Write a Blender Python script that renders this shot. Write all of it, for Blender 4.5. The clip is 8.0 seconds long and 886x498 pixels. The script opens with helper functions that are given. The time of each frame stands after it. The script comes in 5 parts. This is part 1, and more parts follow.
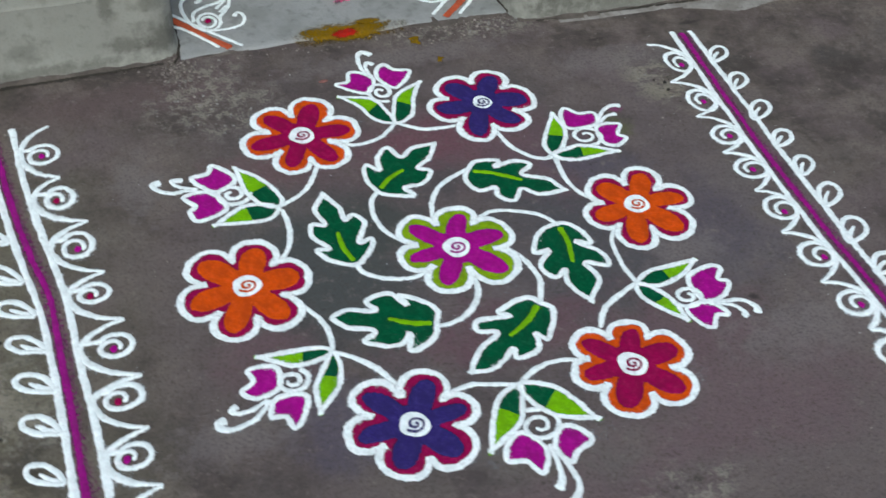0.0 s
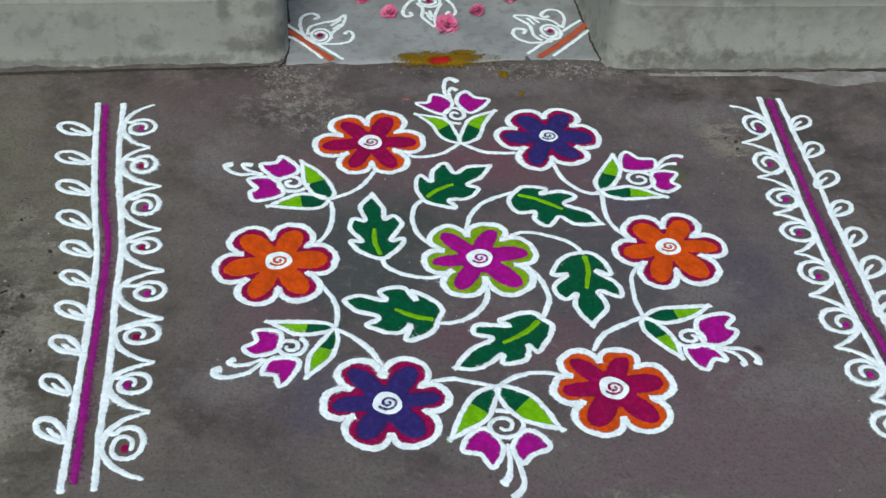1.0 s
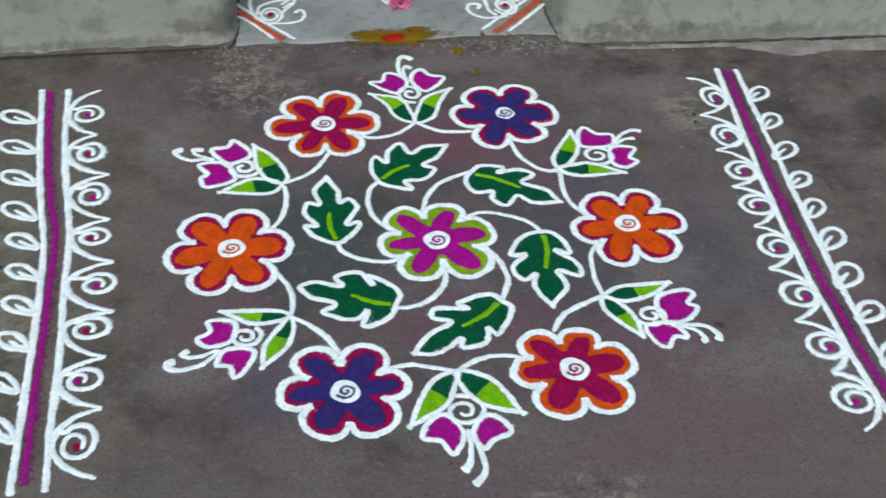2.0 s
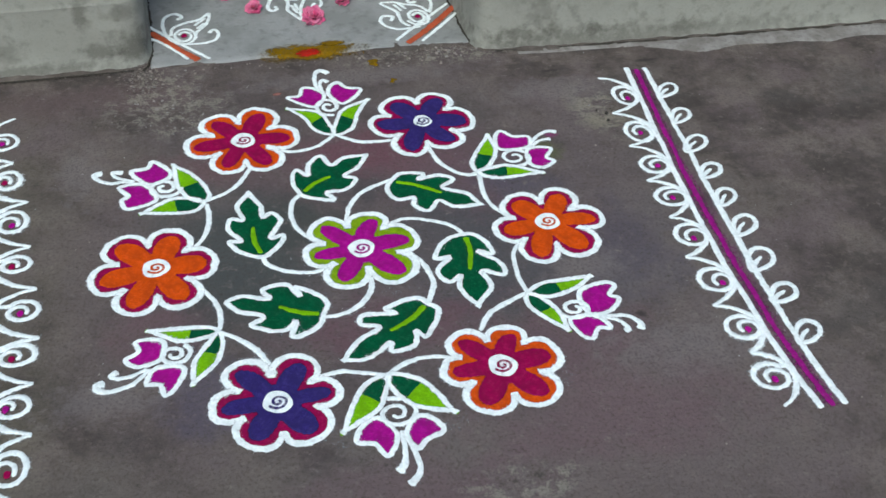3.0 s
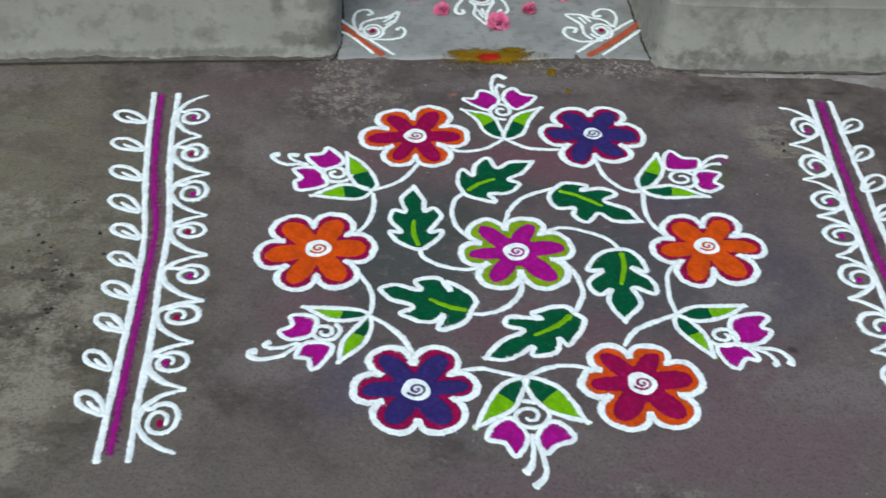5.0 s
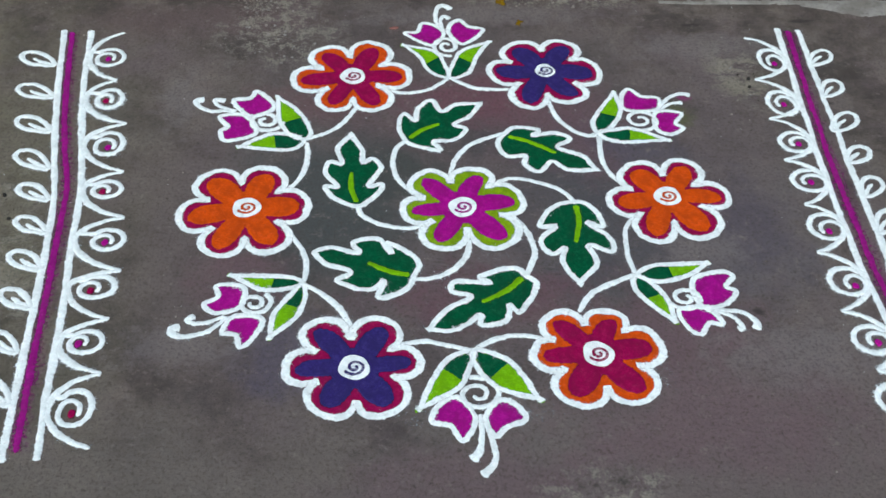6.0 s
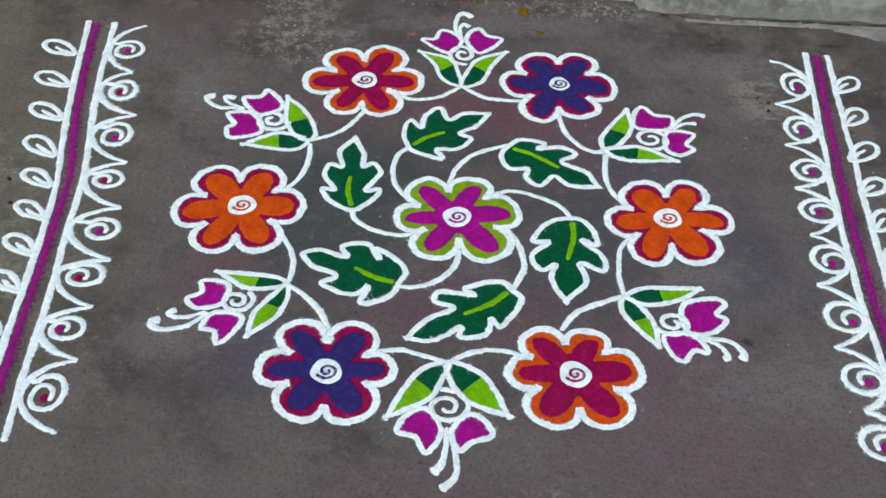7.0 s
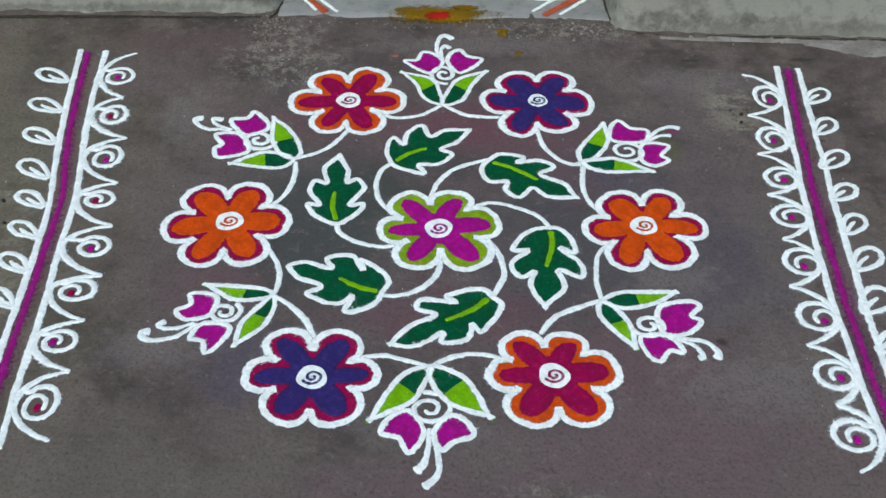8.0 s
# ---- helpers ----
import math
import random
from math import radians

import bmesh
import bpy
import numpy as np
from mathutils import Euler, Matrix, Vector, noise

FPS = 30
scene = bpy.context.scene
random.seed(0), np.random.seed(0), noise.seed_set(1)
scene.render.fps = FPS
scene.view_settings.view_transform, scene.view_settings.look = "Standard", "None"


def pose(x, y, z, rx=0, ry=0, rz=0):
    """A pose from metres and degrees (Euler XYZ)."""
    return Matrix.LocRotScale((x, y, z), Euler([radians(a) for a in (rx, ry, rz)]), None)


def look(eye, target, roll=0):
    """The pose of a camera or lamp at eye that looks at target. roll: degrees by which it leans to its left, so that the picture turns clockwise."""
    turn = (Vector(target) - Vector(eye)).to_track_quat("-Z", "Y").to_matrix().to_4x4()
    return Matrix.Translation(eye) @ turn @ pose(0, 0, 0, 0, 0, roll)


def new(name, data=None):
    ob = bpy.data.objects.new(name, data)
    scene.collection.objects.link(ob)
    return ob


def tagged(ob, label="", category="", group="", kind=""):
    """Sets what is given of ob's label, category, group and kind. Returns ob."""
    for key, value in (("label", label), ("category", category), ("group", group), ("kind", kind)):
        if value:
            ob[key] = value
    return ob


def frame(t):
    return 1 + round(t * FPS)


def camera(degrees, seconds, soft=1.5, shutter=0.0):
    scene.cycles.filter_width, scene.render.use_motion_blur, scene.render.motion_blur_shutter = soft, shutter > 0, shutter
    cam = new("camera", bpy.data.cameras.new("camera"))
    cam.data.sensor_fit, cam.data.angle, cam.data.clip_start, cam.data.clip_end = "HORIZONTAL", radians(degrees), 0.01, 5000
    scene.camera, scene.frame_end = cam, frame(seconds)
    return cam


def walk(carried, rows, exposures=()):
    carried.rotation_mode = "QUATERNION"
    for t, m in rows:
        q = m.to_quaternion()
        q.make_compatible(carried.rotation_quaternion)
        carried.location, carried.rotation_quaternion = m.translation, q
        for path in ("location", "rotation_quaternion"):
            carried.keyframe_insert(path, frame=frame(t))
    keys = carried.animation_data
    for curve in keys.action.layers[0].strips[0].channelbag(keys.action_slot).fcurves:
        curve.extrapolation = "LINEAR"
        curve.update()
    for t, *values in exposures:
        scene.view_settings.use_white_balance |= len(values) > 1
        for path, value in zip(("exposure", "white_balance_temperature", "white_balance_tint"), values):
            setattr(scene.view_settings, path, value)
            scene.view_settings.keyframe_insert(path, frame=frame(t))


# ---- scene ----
cam = camera(44.7, 8.0, shutter=0.25)
PATH = [
    (0, (-0.673, -1.421, 1.524), (-0.083, -0.118, 0.126), 5.6),
    (0.1, (-0.628, -1.448, 1.528), (-0.053, -0.139, 0.126), 6.1),
    (0.2, (-0.588, -1.462, 1.538), (-0.074, -0.128, 0.140), 5.1),
    (0.3, (-0.552, -1.494, 1.529), (-0.079, -0.127, 0.149), 4.6),
    (0.4, (-0.517, -1.540, 1.515), (-0.104, -0.139, 0.148), 4.2),
    (0.5, (-0.473, -1.576, 1.505), (-0.094, -0.178, 0.126), 5.1),
    (0.6, (-0.437, -1.609, 1.527), (-0.122, -0.196, 0.147), 5.0),
    (0.7, (-0.411, -1.636, 1.535), (-0.134, -0.197, 0.176), 4.8),
    (0.8, (-0.383, -1.664, 1.536), (-0.157, -0.240, 0.224), 4.05),
    (1, (-0.357, -1.694, 1.534), (-0.116, -0.21, 0.214), 4.1),
    (1.2, (-0.335, -1.683, 1.532), (-0.112, -0.248, 0.231), 3.68),
    (1.3, (-0.330, -1.678, 1.527), (-0.108, -0.246, 0.222), 3.63),
    (1.5, (-0.346, -1.668, 1.527), (-0.105, -0.212, 0.178), 4.2),
    (1.7, (-0.336, -1.657, 1.527), (-0.111, -0.239, 0.207), 4.10),
    (1.8, (-0.331, -1.656, 1.527), (-0.106, -0.242, 0.203), 3.92),
    (2, (-0.328, -1.657, 1.525), (-0.031, -0.215, 0.172), 4.2),
    (2.2, (-0.32, -1.673, 1.524), (0.038, -0.231, 0.186), 4.1),
    (2.75, (-0.316, -1.693, 1.529), (0.125, -0.247, 0.197), 3.9),
    (3.3, (-0.314, -1.708, 1.533), (0.013, -0.25, 0.204), 3.5),
    (3.5, (-0.331, -1.71, 1.539), (-0.109, -0.233, 0.209), 3.0),
    (3.7, (-0.355, -1.713, 1.530), (-0.222, -0.260, 0.237), 3.00),
    (4, (-0.349, -1.727, 1.542), (-0.323, -0.236, 0.21), 2.1),
    (4.3, (-0.343, -1.729, 1.537), (-0.326, -0.268, 0.246), 1.99),
    (4.5, (-0.33, -1.735, 1.546), (-0.296, -0.231, 0.228), 1.9),
    (4.7, (-0.323, -1.735, 1.541), (-0.274, -0.264, 0.262), 1.88),
    (5, (-0.288, -1.739, 1.538), (-0.178, -0.24, 0.218), 2.4),
    (5.2, (-0.274, -1.73, 1.529), (-0.108, -0.24, 0.205), 3.0),
    (5.75, (-0.246, -1.612, 1.507), (-0.052, -0.190, 0.103), 3.4),
    (6.3, (-0.21, -1.492, 1.488), (-0.067, -0.144, 0.017), 3.8),
    (6.5, (-0.168, -1.501, 1.492), (-0.064, -0.144, 0.026), 3.7),
    (6.8, (-0.105, -1.522, 1.500), (-0.051, -0.179, 0.086), 3.40),
    (7, (-0.077, -1.525, 1.497), (-0.031, -0.142, 0.052), 3.1),
    (7.3, (-0.055, -1.539, 1.503), (-0.030, -0.169, 0.115), 2.16),
    (7.5, (-0.054, -1.554, 1.502), (-0.023, -0.14, 0.088), 2.1),
    (7.7, (-0.055, -1.567, 1.506), (-0.003, -0.183, 0.133), 2.47),
    (8, (-0.04, -1.605, 1.503), (0.003, -0.173, 0.107), 1.8),
]
walk(cam, [(t, look(eye, target, roll)) for t, eye, target, roll in PATH],
     [(0.0, 0.55), (1.0, 0.56), (2.2, 0.59), (3.5, 0.64), (4.5, 0.61), (5.2, 0.60), (6.5, 0.57), (8.0, 0.51)])


# ---- light: a bright overcast morning ----
world = bpy.data.worlds.new("world")
scene.world = world
world.use_nodes = True
wn = world.node_tree.nodes
sky = wn.new("ShaderNodeTexSky")
sky.sky_type = "NISHITA"
sky.sun_disc = False
sky.sun_elevation = radians(50)
sky.sun_rotation = radians(200)
sky.air_density, sky.dust_density = 1.0, 2.5
wn["Background"].inputs["Strength"].default_value = 0.11
world.node_tree.links.new(sky.outputs["Color"], wn["Background"].inputs["Color"])
sun = new("sun", bpy.data.lights.new("sun", "SUN"))
sun.data.energy, sun.data.angle, sun.data.color = 1.0, radians(30), (0.91, 1.0, 0.97)
sun.matrix_world = look((-1.0, -2.6, 3.6), (0, 0, 0))
scene.view_settings.exposure = 0.60


# ---- materials ----
def shader(name, rough=0.9):
    m = bpy.data.materials.new(name)
    m.use_nodes = True
    n, l = m.node_tree.nodes, m.node_tree.links
    b = n["Principled BSDF"]
    b.inputs["Roughness"].default_value = rough
    b.inputs["Specular IOR Level"].default_value = 0.25
    co = n.new("ShaderNodeTexCoord")
    return m, n, l, b, co.outputs["Object"]


def noise_node(n, l, co, scale, detail=6.0, rough=0.6):
    t = n.new("ShaderNodeTexNoise")
    t.inputs["Scale"].default_value, t.inputs["Detail"].default_value = scale, detail
    t.inputs["Roughness"].default_value = rough
    l.new(co, t.inputs["Vector"])
    return t.outputs["Fac"]


def ramp(n, l, fac, stops):
    r = n.new("ShaderNodeValToRGB")
    while len(r.color_ramp.elements) < len(stops):
        r.color_ramp.elements.new(0.5)
    for e, (p, c) in zip(r.color_ramp.elements, stops):
        e.position, e.color = p, (c if len(c) == 4 else (*c, 1))
    l.new(fac, r.inputs["Fac"])
    return r.outputs["Color"]


def mix(n, l, fac, a, b, mode="MIX"):
    x = n.new("ShaderNodeMix")
    x.data_type, x.blend_type = "RGBA", mode
    for socket, v in ((x.inputs["Factor"], fac), (x.inputs["A"], a), (x.inputs["B"], b)):
        if isinstance(v, bpy.types.NodeSocket):
            l.new(v, socket)
        else:
            socket.default_value = v if isinstance(v, float) else (*v, 1)
    return x.outputs["Result"]


def bump(n, l, b, height, strength, distance):
    k = n.new("ShaderNodeBump")
    k.inputs["Strength"].default_value, k.inputs["Distance"].default_value = strength, distance
    l.new(height, k.inputs["Height"])
    if b.inputs["Normal"].is_linked:
        l.new(b.inputs["Normal"].links[0].from_socket, k.inputs["Normal"])
    l.new(k.outputs["Normal"], b.inputs["Normal"])


def spot(n, l, co, x, y, rx, ry, wobble=0.5, scale=9.0, upright=False):
    """A soft-edged stain of its own ragged shape round (x, y)."""
    mp = n.new("ShaderNodeMapping")
    mp.vector_type = "POINT"
    mp.inputs["Location"].default_value = (-x / rx, 0, -y / ry) if upright else (-x / rx, -y / ry, 0)
    mp.inputs["Scale"].default_value = (1 / rx, 0, 1 / ry) if upright else (1 / rx, 1 / ry, 0)
    l.new(co, mp.inputs["Vector"])
    ln = n.new("ShaderNodeVectorMath")
    ln.operation = "LENGTH"
    l.new(mp.outputs["Vector"], ln.inputs[0])
    nz = noise_node(n, l, co, scale, 7.0, 0.65)
    ma = n.new("ShaderNodeMath")
    ma.operation = "MULTIPLY_ADD"
    l.new(nz, ma.inputs[0])
    ma.inputs[1].default_value = wobble * 3.2
    l.new(ln.outputs["Value"], ma.inputs[2])
    half = n.new("ShaderNodeMath")
    half.operation = "MULTIPLY"
    l.new(ma.outputs["Value"], half.inputs[0])
    half.inputs[1].default_value = 0.35
    edge = 0.35 * (1.6 * wobble + 1.0)
    return ramp(n, l, half.outputs["Value"], [(edge - 0.20, (1, 1, 1)), (edge + 0.08, (0, 0, 0))])


def powder(name, colour, dark=0.75, thin=0.11, ragged=0.85):
    """Coloured rangoli powder: grainy, matt, its cover thinning out in grains at the rim; thin: how much ground shows through scuffs."""
    m, n, l, b, co = shader(name, 1.0)
    b.inputs["Specular IOR Level"].default_value = 0.0
    fine = noise_node(n, l, co, 330, 3.0, 0.7)
    wide = noise_node(n, l, co, 30, 6.0, 0.65)
    low = tuple(c * dark for c in colour)
    c = mix(n, l, ramp(n, l, fine, [(0.38, (0, 0, 0)), (0.58, (1, 1, 1))]), low, colour)
    # broad darker mottling; in the white it paints in the shading of lumps
    c = mix(n, l, ramp(n, l, wide, [(0.40, (1, 1, 1)), (0.58, (0, 0, 0))]), c, tuple(v * (0.78 if min(colour) > 0.5 else 0.66) + 0.003 for v in colour))
    streak = noise_node(n, l, co, 75, 7.0, 0.8)
    c = mix(n, l, ramp(n, l, streak, [(0.51, (0, 0, 0)), (0.64, (0.55, 0.55, 0.55))]), c, tuple(min(v * 1.18 + 0.012, 0.97) for v in colour))
    if thin:
        gap = noise_node(n, l, co, 95, 8.0, 0.78)
        c = mix(n, l, ramp(n, l, gap, [(0.30, (0.9, 0.9, 0.9)), (0.30 + thin, (0, 0, 0))]), c, tuple(0.45 * v + 0.03 for v in colour))
    l.new(c, b.inputs["Base Color"])
    bump(n, l, b, fine, 0.5, 0.0012)
    bump(n, l, b, wide, 0.4, 0.003)
    cover = n.new("ShaderNodeAttribute")
    cover.attribute_name = "cover"
    grain = noise_node(n, l, co, 430, 5.0, 0.72)
    add = n.new("ShaderNodeMath")
    add.operation = "MULTIPLY_ADD"
    clump = noise_node(n, l, co, 130, 4.0, 0.7)
    l.new(mix(n, l, 0.55, grain, clump), add.inputs[0])
    add.inputs[1].default_value = -3.2 * ragged
    l.new(cover.outputs["Fac"], add.inputs[2])
    shift = n.new("ShaderNodeMath")
    shift.operation = "ADD"
    shift.use_clamp = True
    l.new(add.outputs["Value"], shift.inputs[0])
    shift.inputs[1].default_value = 1.6 * ragged
    l.new(ramp(n, l, shift.outputs["Value"], [(0.16, (0, 0, 0)), (0.80, (1, 1, 1))]), b.inputs["Alpha"])
    return m


WHITE = powder("white_powder", (0.87, 0.97, 0.96), 0.84, 0.16, 1.0)
ORANGE = powder("orange_powder", (0.64, 0.080, 0.007), 0.75)
CRIMSON = powder("crimson_powder", (0.30, 0.005, 0.070), 0.68)
INDIGO = powder("indigo_powder", (0.036, 0.026, 0.150), 0.65)
MAGENTA = powder("magenta_powder", (0.37, 0.007, 0.235), 0.72)
LIME = powder("lime_powder", (0.18, 0.47, 0.006), 0.72)
GREEN = powder("green_powder", (0.002, 0.088, 0.036), 0.66)
PURPLE = powder("purple_powder", (0.31, 0.012, 0.21), 0.7, 0.18, 1.5)
OLIVE = powder("olive_powder", (0.21, 0.37, 0.010), 0.72)
BRICK = powder("brick_red_powder", (0.52, 0.11, 0.05), 0.75, 0.14)
TURMERIC = powder("turmeric_powder", (0.21, 0.125, 0.006), 0.6, 0.2, 1.3)
PINK = powder("pink_powder", (0.33, 0.15, 0.125), 0.8, 0.18, 1.5)
VERMILION = powder("vermilion_powder", (0.40, 0.016, 0.008), 0.6, 0.2, 1.3)


def ground_material():
    m, n, l, b, co = shader("ground_cement", 0.92)
    big = noise_node(n, l, co, 1.9, 9.0, 0.66)
    mid = noise_node(n, l, co, 8, 10.0, 0.72)
    fine = noise_node(n, l, co, 150, 6.0, 0.75)
    grit = noise_node(n, l, co, 40, 9.0, 0.82)
    c = ramp(n, l, big, [(0.40, (0.071, 0.059, 0.051)), (0.50, (0.105, 0.086, 0.075)), (0.60, (0.140, 0.117, 0.099))])

    def stain(c, amount, tint, *where):
        return mix(n, l, mix(n, l, amount, (0, 0, 0), spot(n, l, co, *where)), c, tint)
    c = mix(n, l, ramp(n, l, mid, [(0.50, (0, 0, 0)), (0.60, (0.75, 0.75, 0.75))]), c, (0.178, 0.148, 0.125))
    c = mix(n, l, ramp(n, l, mid, [(0.39, (0.8, 0.8, 0.8)), (0.48, (0, 0, 0))]), c, (0.055, 0.045, 0.039))
    tint = noise_node(n, l, co, 3.3, 7.0, 0.62)
    c = mix(n, l, ramp(n, l, tint, [(0.50, (0, 0, 0)), (0.63, (0.55, 0.55, 0.55))]), c, (0.156, 0.120, 0.120))
    c = mix(n, l, ramp(n, l, tint, [(0.37, (0.45, 0.45, 0.45)), (0.47, (0, 0, 0))]), c, (0.094, 0.086, 0.078))
    # yellowish bare cement west of the drawing, coloured dust rubbed in under it
    c = stain(c, 0.88, (0.166, 0.153, 0.100), -1.30, -0.10, 0.66, 0.95)
    c = stain(c, 0.70, (0.124, 0.098, 0.100), 0.10, 0.02, 0.72, 0.78)
    c = stain(c, 0.90, (0.066, 0.074, 0.071), -0.27, 0.02, 0.19, 0.26)
    c = stain(c, 0.80, (0.079, 0.078, 0.084), 0.25, -0.06, 0.17, 0.28)
    c = stain(c, 0.85, (0.144, 0.081, 0.092), 0.10, 0.30, 0.28, 0.15)
    c = stain(c, 0.75, (0.147, 0.120, 0.112), 0.52, -0.50, 0.34, 0.22, 0.7, 7)
    c = stain(c, 0.75, (0.158, 0.142, 0.134), 0.56, -0.17, 0.14, 0.09, 0.9, 20)
    c = stain(c, 0.65, (0.146, 0.130, 0.122), 0.64, 0.00, 0.07, 0.12, 0.9, 22)
    c = stain(c, 0.65, (0.134, 0.095, 0.092), -0.55, 0.66, 0.30, 0.08)
    c = stain(c, 0.70, (0.140, 0.125, 0.110), 0.02, -0.56, 0.20, 0.08, 0.7, 12)
    c = stain(c, 0.65, (0.158, 0.138, 0.118), -0.62, -0.66, 0.55, 0.20, 0.7, 6)
    c = stain(c, 0.60, (0.150, 0.122, 0.114), 0.30, -0.68, 0.55, 0.16, 0.7, 6)
    c = stain(c, 0.55, (0.140, 0.112, 0.106), -0.52, -0.08, 0.10, 0.30, 0.7, 9)
    c = stain(c, 0.55, (0.138, 0.112, 0.110), 0.60, 0.10, 0.10, 0.42, 0.7, 9)
    c = stain(c, 0.85, (0.151, 0.069, 0.084), 0.06, 0.33, 0.15, 0.08, 0.8, 16)
    c = stain(c, 0.75, (0.130, 0.082, 0.096), 0.30, 0.18, 0.11, 0.13, 0.8, 14)
    c = stain(c, 0.75, (0.146, 0.078, 0.092), 0.03, -0.24, 0.22, 0.08, 0.8, 15)
    c = stain(c, 0.75, (0.152, 0.090, 0.094), -0.30, 0.33, 0.14, 0.08, 0.8, 14)
    c = stain(c, 0.70, (0.146, 0.090, 0.100), 0.36, -0.33, 0.16, 0.12, 0.8, 14)
    c = stain(c, 0.80, (0.059, 0.066, 0.060), -0.13, 0.10, 0.11, 0.11, 0.8, 18)
    c = stain(c, 0.70, (0.070, 0.071, 0.071), 0.05, 0.20, 0.10, 0.06, 0.8, 18)
    for tone, x, y, rx, ry in (((0.092, 0.080, 0.110), -0.36, -0.36, 0.08, 0.10), ((0.088, 0.076, 0.094), 0.56, -0.10, 0.12, 0.16), ((0.152, 0.102, 0.108), 0.40, -0.54, 0.30, 0.12),
                               ((0.148, 0.104, 0.108), -0.05, -0.64, 0.22, 0.08), ((0.152, 0.090, 0.100), -0.43, -0.17, 0.10, 0.08), ((0.096, 0.086, 0.108), 0.40, 0.16, 0.10, 0.07)):
        c = stain(c, 0.70, tone, x, y, rx, ry, 0.8, 13)
    # broken sandy crust inside worn patches: pale scabs, and gaps with the crumbs' shadows painted dark
    crust = noise_node(n, l, co, 24, 10.0, 0.85)
    for x, y, rx, ry in ((-0.93, -0.13, 0.15, 0.17), (-0.99, -0.30, 0.13, 0.26), (-1.20, 0.12, 0.32, 0.11), (-1.42, 0.64, 0.20, 0.07), (-0.39, 0.68, 0.10, 0.12), (0.32, 0.735, 0.22, 0.05), (0.69, 0.42, 0.07, 0.10), (-0.36, 0.56, 0.16, 0.10), (0.16, -0.66, 0.10, 0.05)):
        zone = spot(n, l, co, x, y, rx, ry, 0.7, 15)
        pale = mix(n, l, 1.0, ramp(n, l, crust, [(0.50, (0, 0, 0)), (0.545, (0.85, 0.85, 0.85))]), zone, "MULTIPLY")
        gaps = mix(n, l, 1.0, ramp(n, l, crust, [(0.38, (0.8, 0.8, 0.8)), (0.45, (0, 0, 0))]), zone, "MULTIPLY")
        c = mix(n, l, pale, c, (0.270, 0.250, 0.205))
        c = mix(n, l, gaps, c, (0.049, 0.043, 0.036))
    # worn-out hollows and raised scabs in the bare cement west of the drawing; the hollows' shade is painted in
    wide = n.new("ShaderNodeMapping")
    wide.inputs["Scale"].default_value = (0.62, 1.0, 1.0)
    l.new(co, wide.inputs["Vector"])
    scab = noise_node(n, l, wide.outputs["Vector"], 9.0, 12.0, 0.66)
    patch = noise_node(n, l, wide.outputs["Vector"], 4.2, 8.0, 0.62)
    for x, y, rx, ry, amount in ((-1.16, 0.00, 0.30, 0.22, 0.5), (-0.97, -0.34, 0.18, 0.34, 1.0), (-1.45, 0.30, 0.45, 0.34, 0.4), (0.70, 0.42, 0.10, 0.14, 0.7)):
        zone = mix(n, l, amount, (0, 0, 0), spot(n, l, co, x, y, rx, ry, 0.8, 8))
        c = mix(n, l, mix(n, l, 1.0, ramp(n, l, patch, [(0.50, (0, 0, 0)), (0.60, (0.55, 0.55, 0.55))]), zone, "MULTIPLY"), c, (0.225, 0.200, 0.150))
        c = mix(n, l, mix(n, l, 1.0, ramp(n, l, scab, [(0.42, (0.85, 0.85, 0.85)), (0.47, (0, 0, 0))]), zone, "MULTIPLY"), c, (0.068, 0.059, 0.044))
        c = mix(n, l, mix(n, l, 1.0, ramp(n, l, scab, [(0.53, (0, 0, 0)), (0.565, (0.8, 0.8, 0.8))]), zone, "MULTIPLY"), c, (0.285, 0.262, 0.200))
    for x, y, rx, ry in ((0.62, 0.61, 0.030, 0.006), (0.90, 0.62, 0.035, 0.008), (0.86, 0.30, 0.014, 0.006), (0.52, -0.30, 0.012, 0.010)):
        c = stain(c, 0.85, (0.040, 0.034, 0.030), x, y, rx, ry, 0.6, 40)
    for x, y, rx, ry in ((0.46, -0.14, 0.10, 0.05), (0.58, -0.40, 0.16, 0.07), (-0.53, -0.33, 0.12, 0.05), (-0.58, 0.36, 0.05, 0.10), (0.10, 0.66, 0.30, 0.04), (0.62, 0.52, 0.16, 0.06), (-1.30, 0.68, 0.20, 0.05)):
        c = stain(c, 0.60, (0.190, 0.165, 0.158), x, y, rx, ry, 1.0, 26)
    c = stain(c, 0.60, (0.092, 0.119, 0.028), 0.49, 0.27, 0.05, 0.04, 0.6, 24)
    c = stain(c, 0.80, (0.240, 0.030, 0.140), 0.530, 0.335, 0.018, 0.018, 0.5, 30)
    # pale and dark grit; its contrast also paints in the light and shade of the grain
    c = mix(n, l, ramp(n, l, grit, [(0.55, (0, 0, 0)), (0.66, (0.7, 0.7, 0.7))]), c, (0.209, 0.179, 0.156))
    c = mix(n, l, ramp(n, l, grit, [(0.34, (0.7, 0.7, 0.7)), (0.41, (0, 0, 0))]), c, (0.031, 0.026, 0.023))
    c = mix(n, l, ramp(n, l, fine, [(0.38, (0.55, 0.55, 0.55)), (0.5, (0, 0, 0))]), c, (0.059, 0.050, 0.043))
    c = mix(n, l, 1.0, c, (0.90, 0.915, 0.92), "MULTIPLY")
    l.new(c, b.inputs["Base Color"])
    bump(n, l, b, mid, 0.7, 0.010)
    bump(n, l, b, grit, 0.55, 0.004)
    bump(n, l, b, fine, 0.3, 0.0010)
    bump(n, l, b, crust, 0.35, 0.006)
    bump(n, l, b, scab, 0.35, 0.012)
    return m


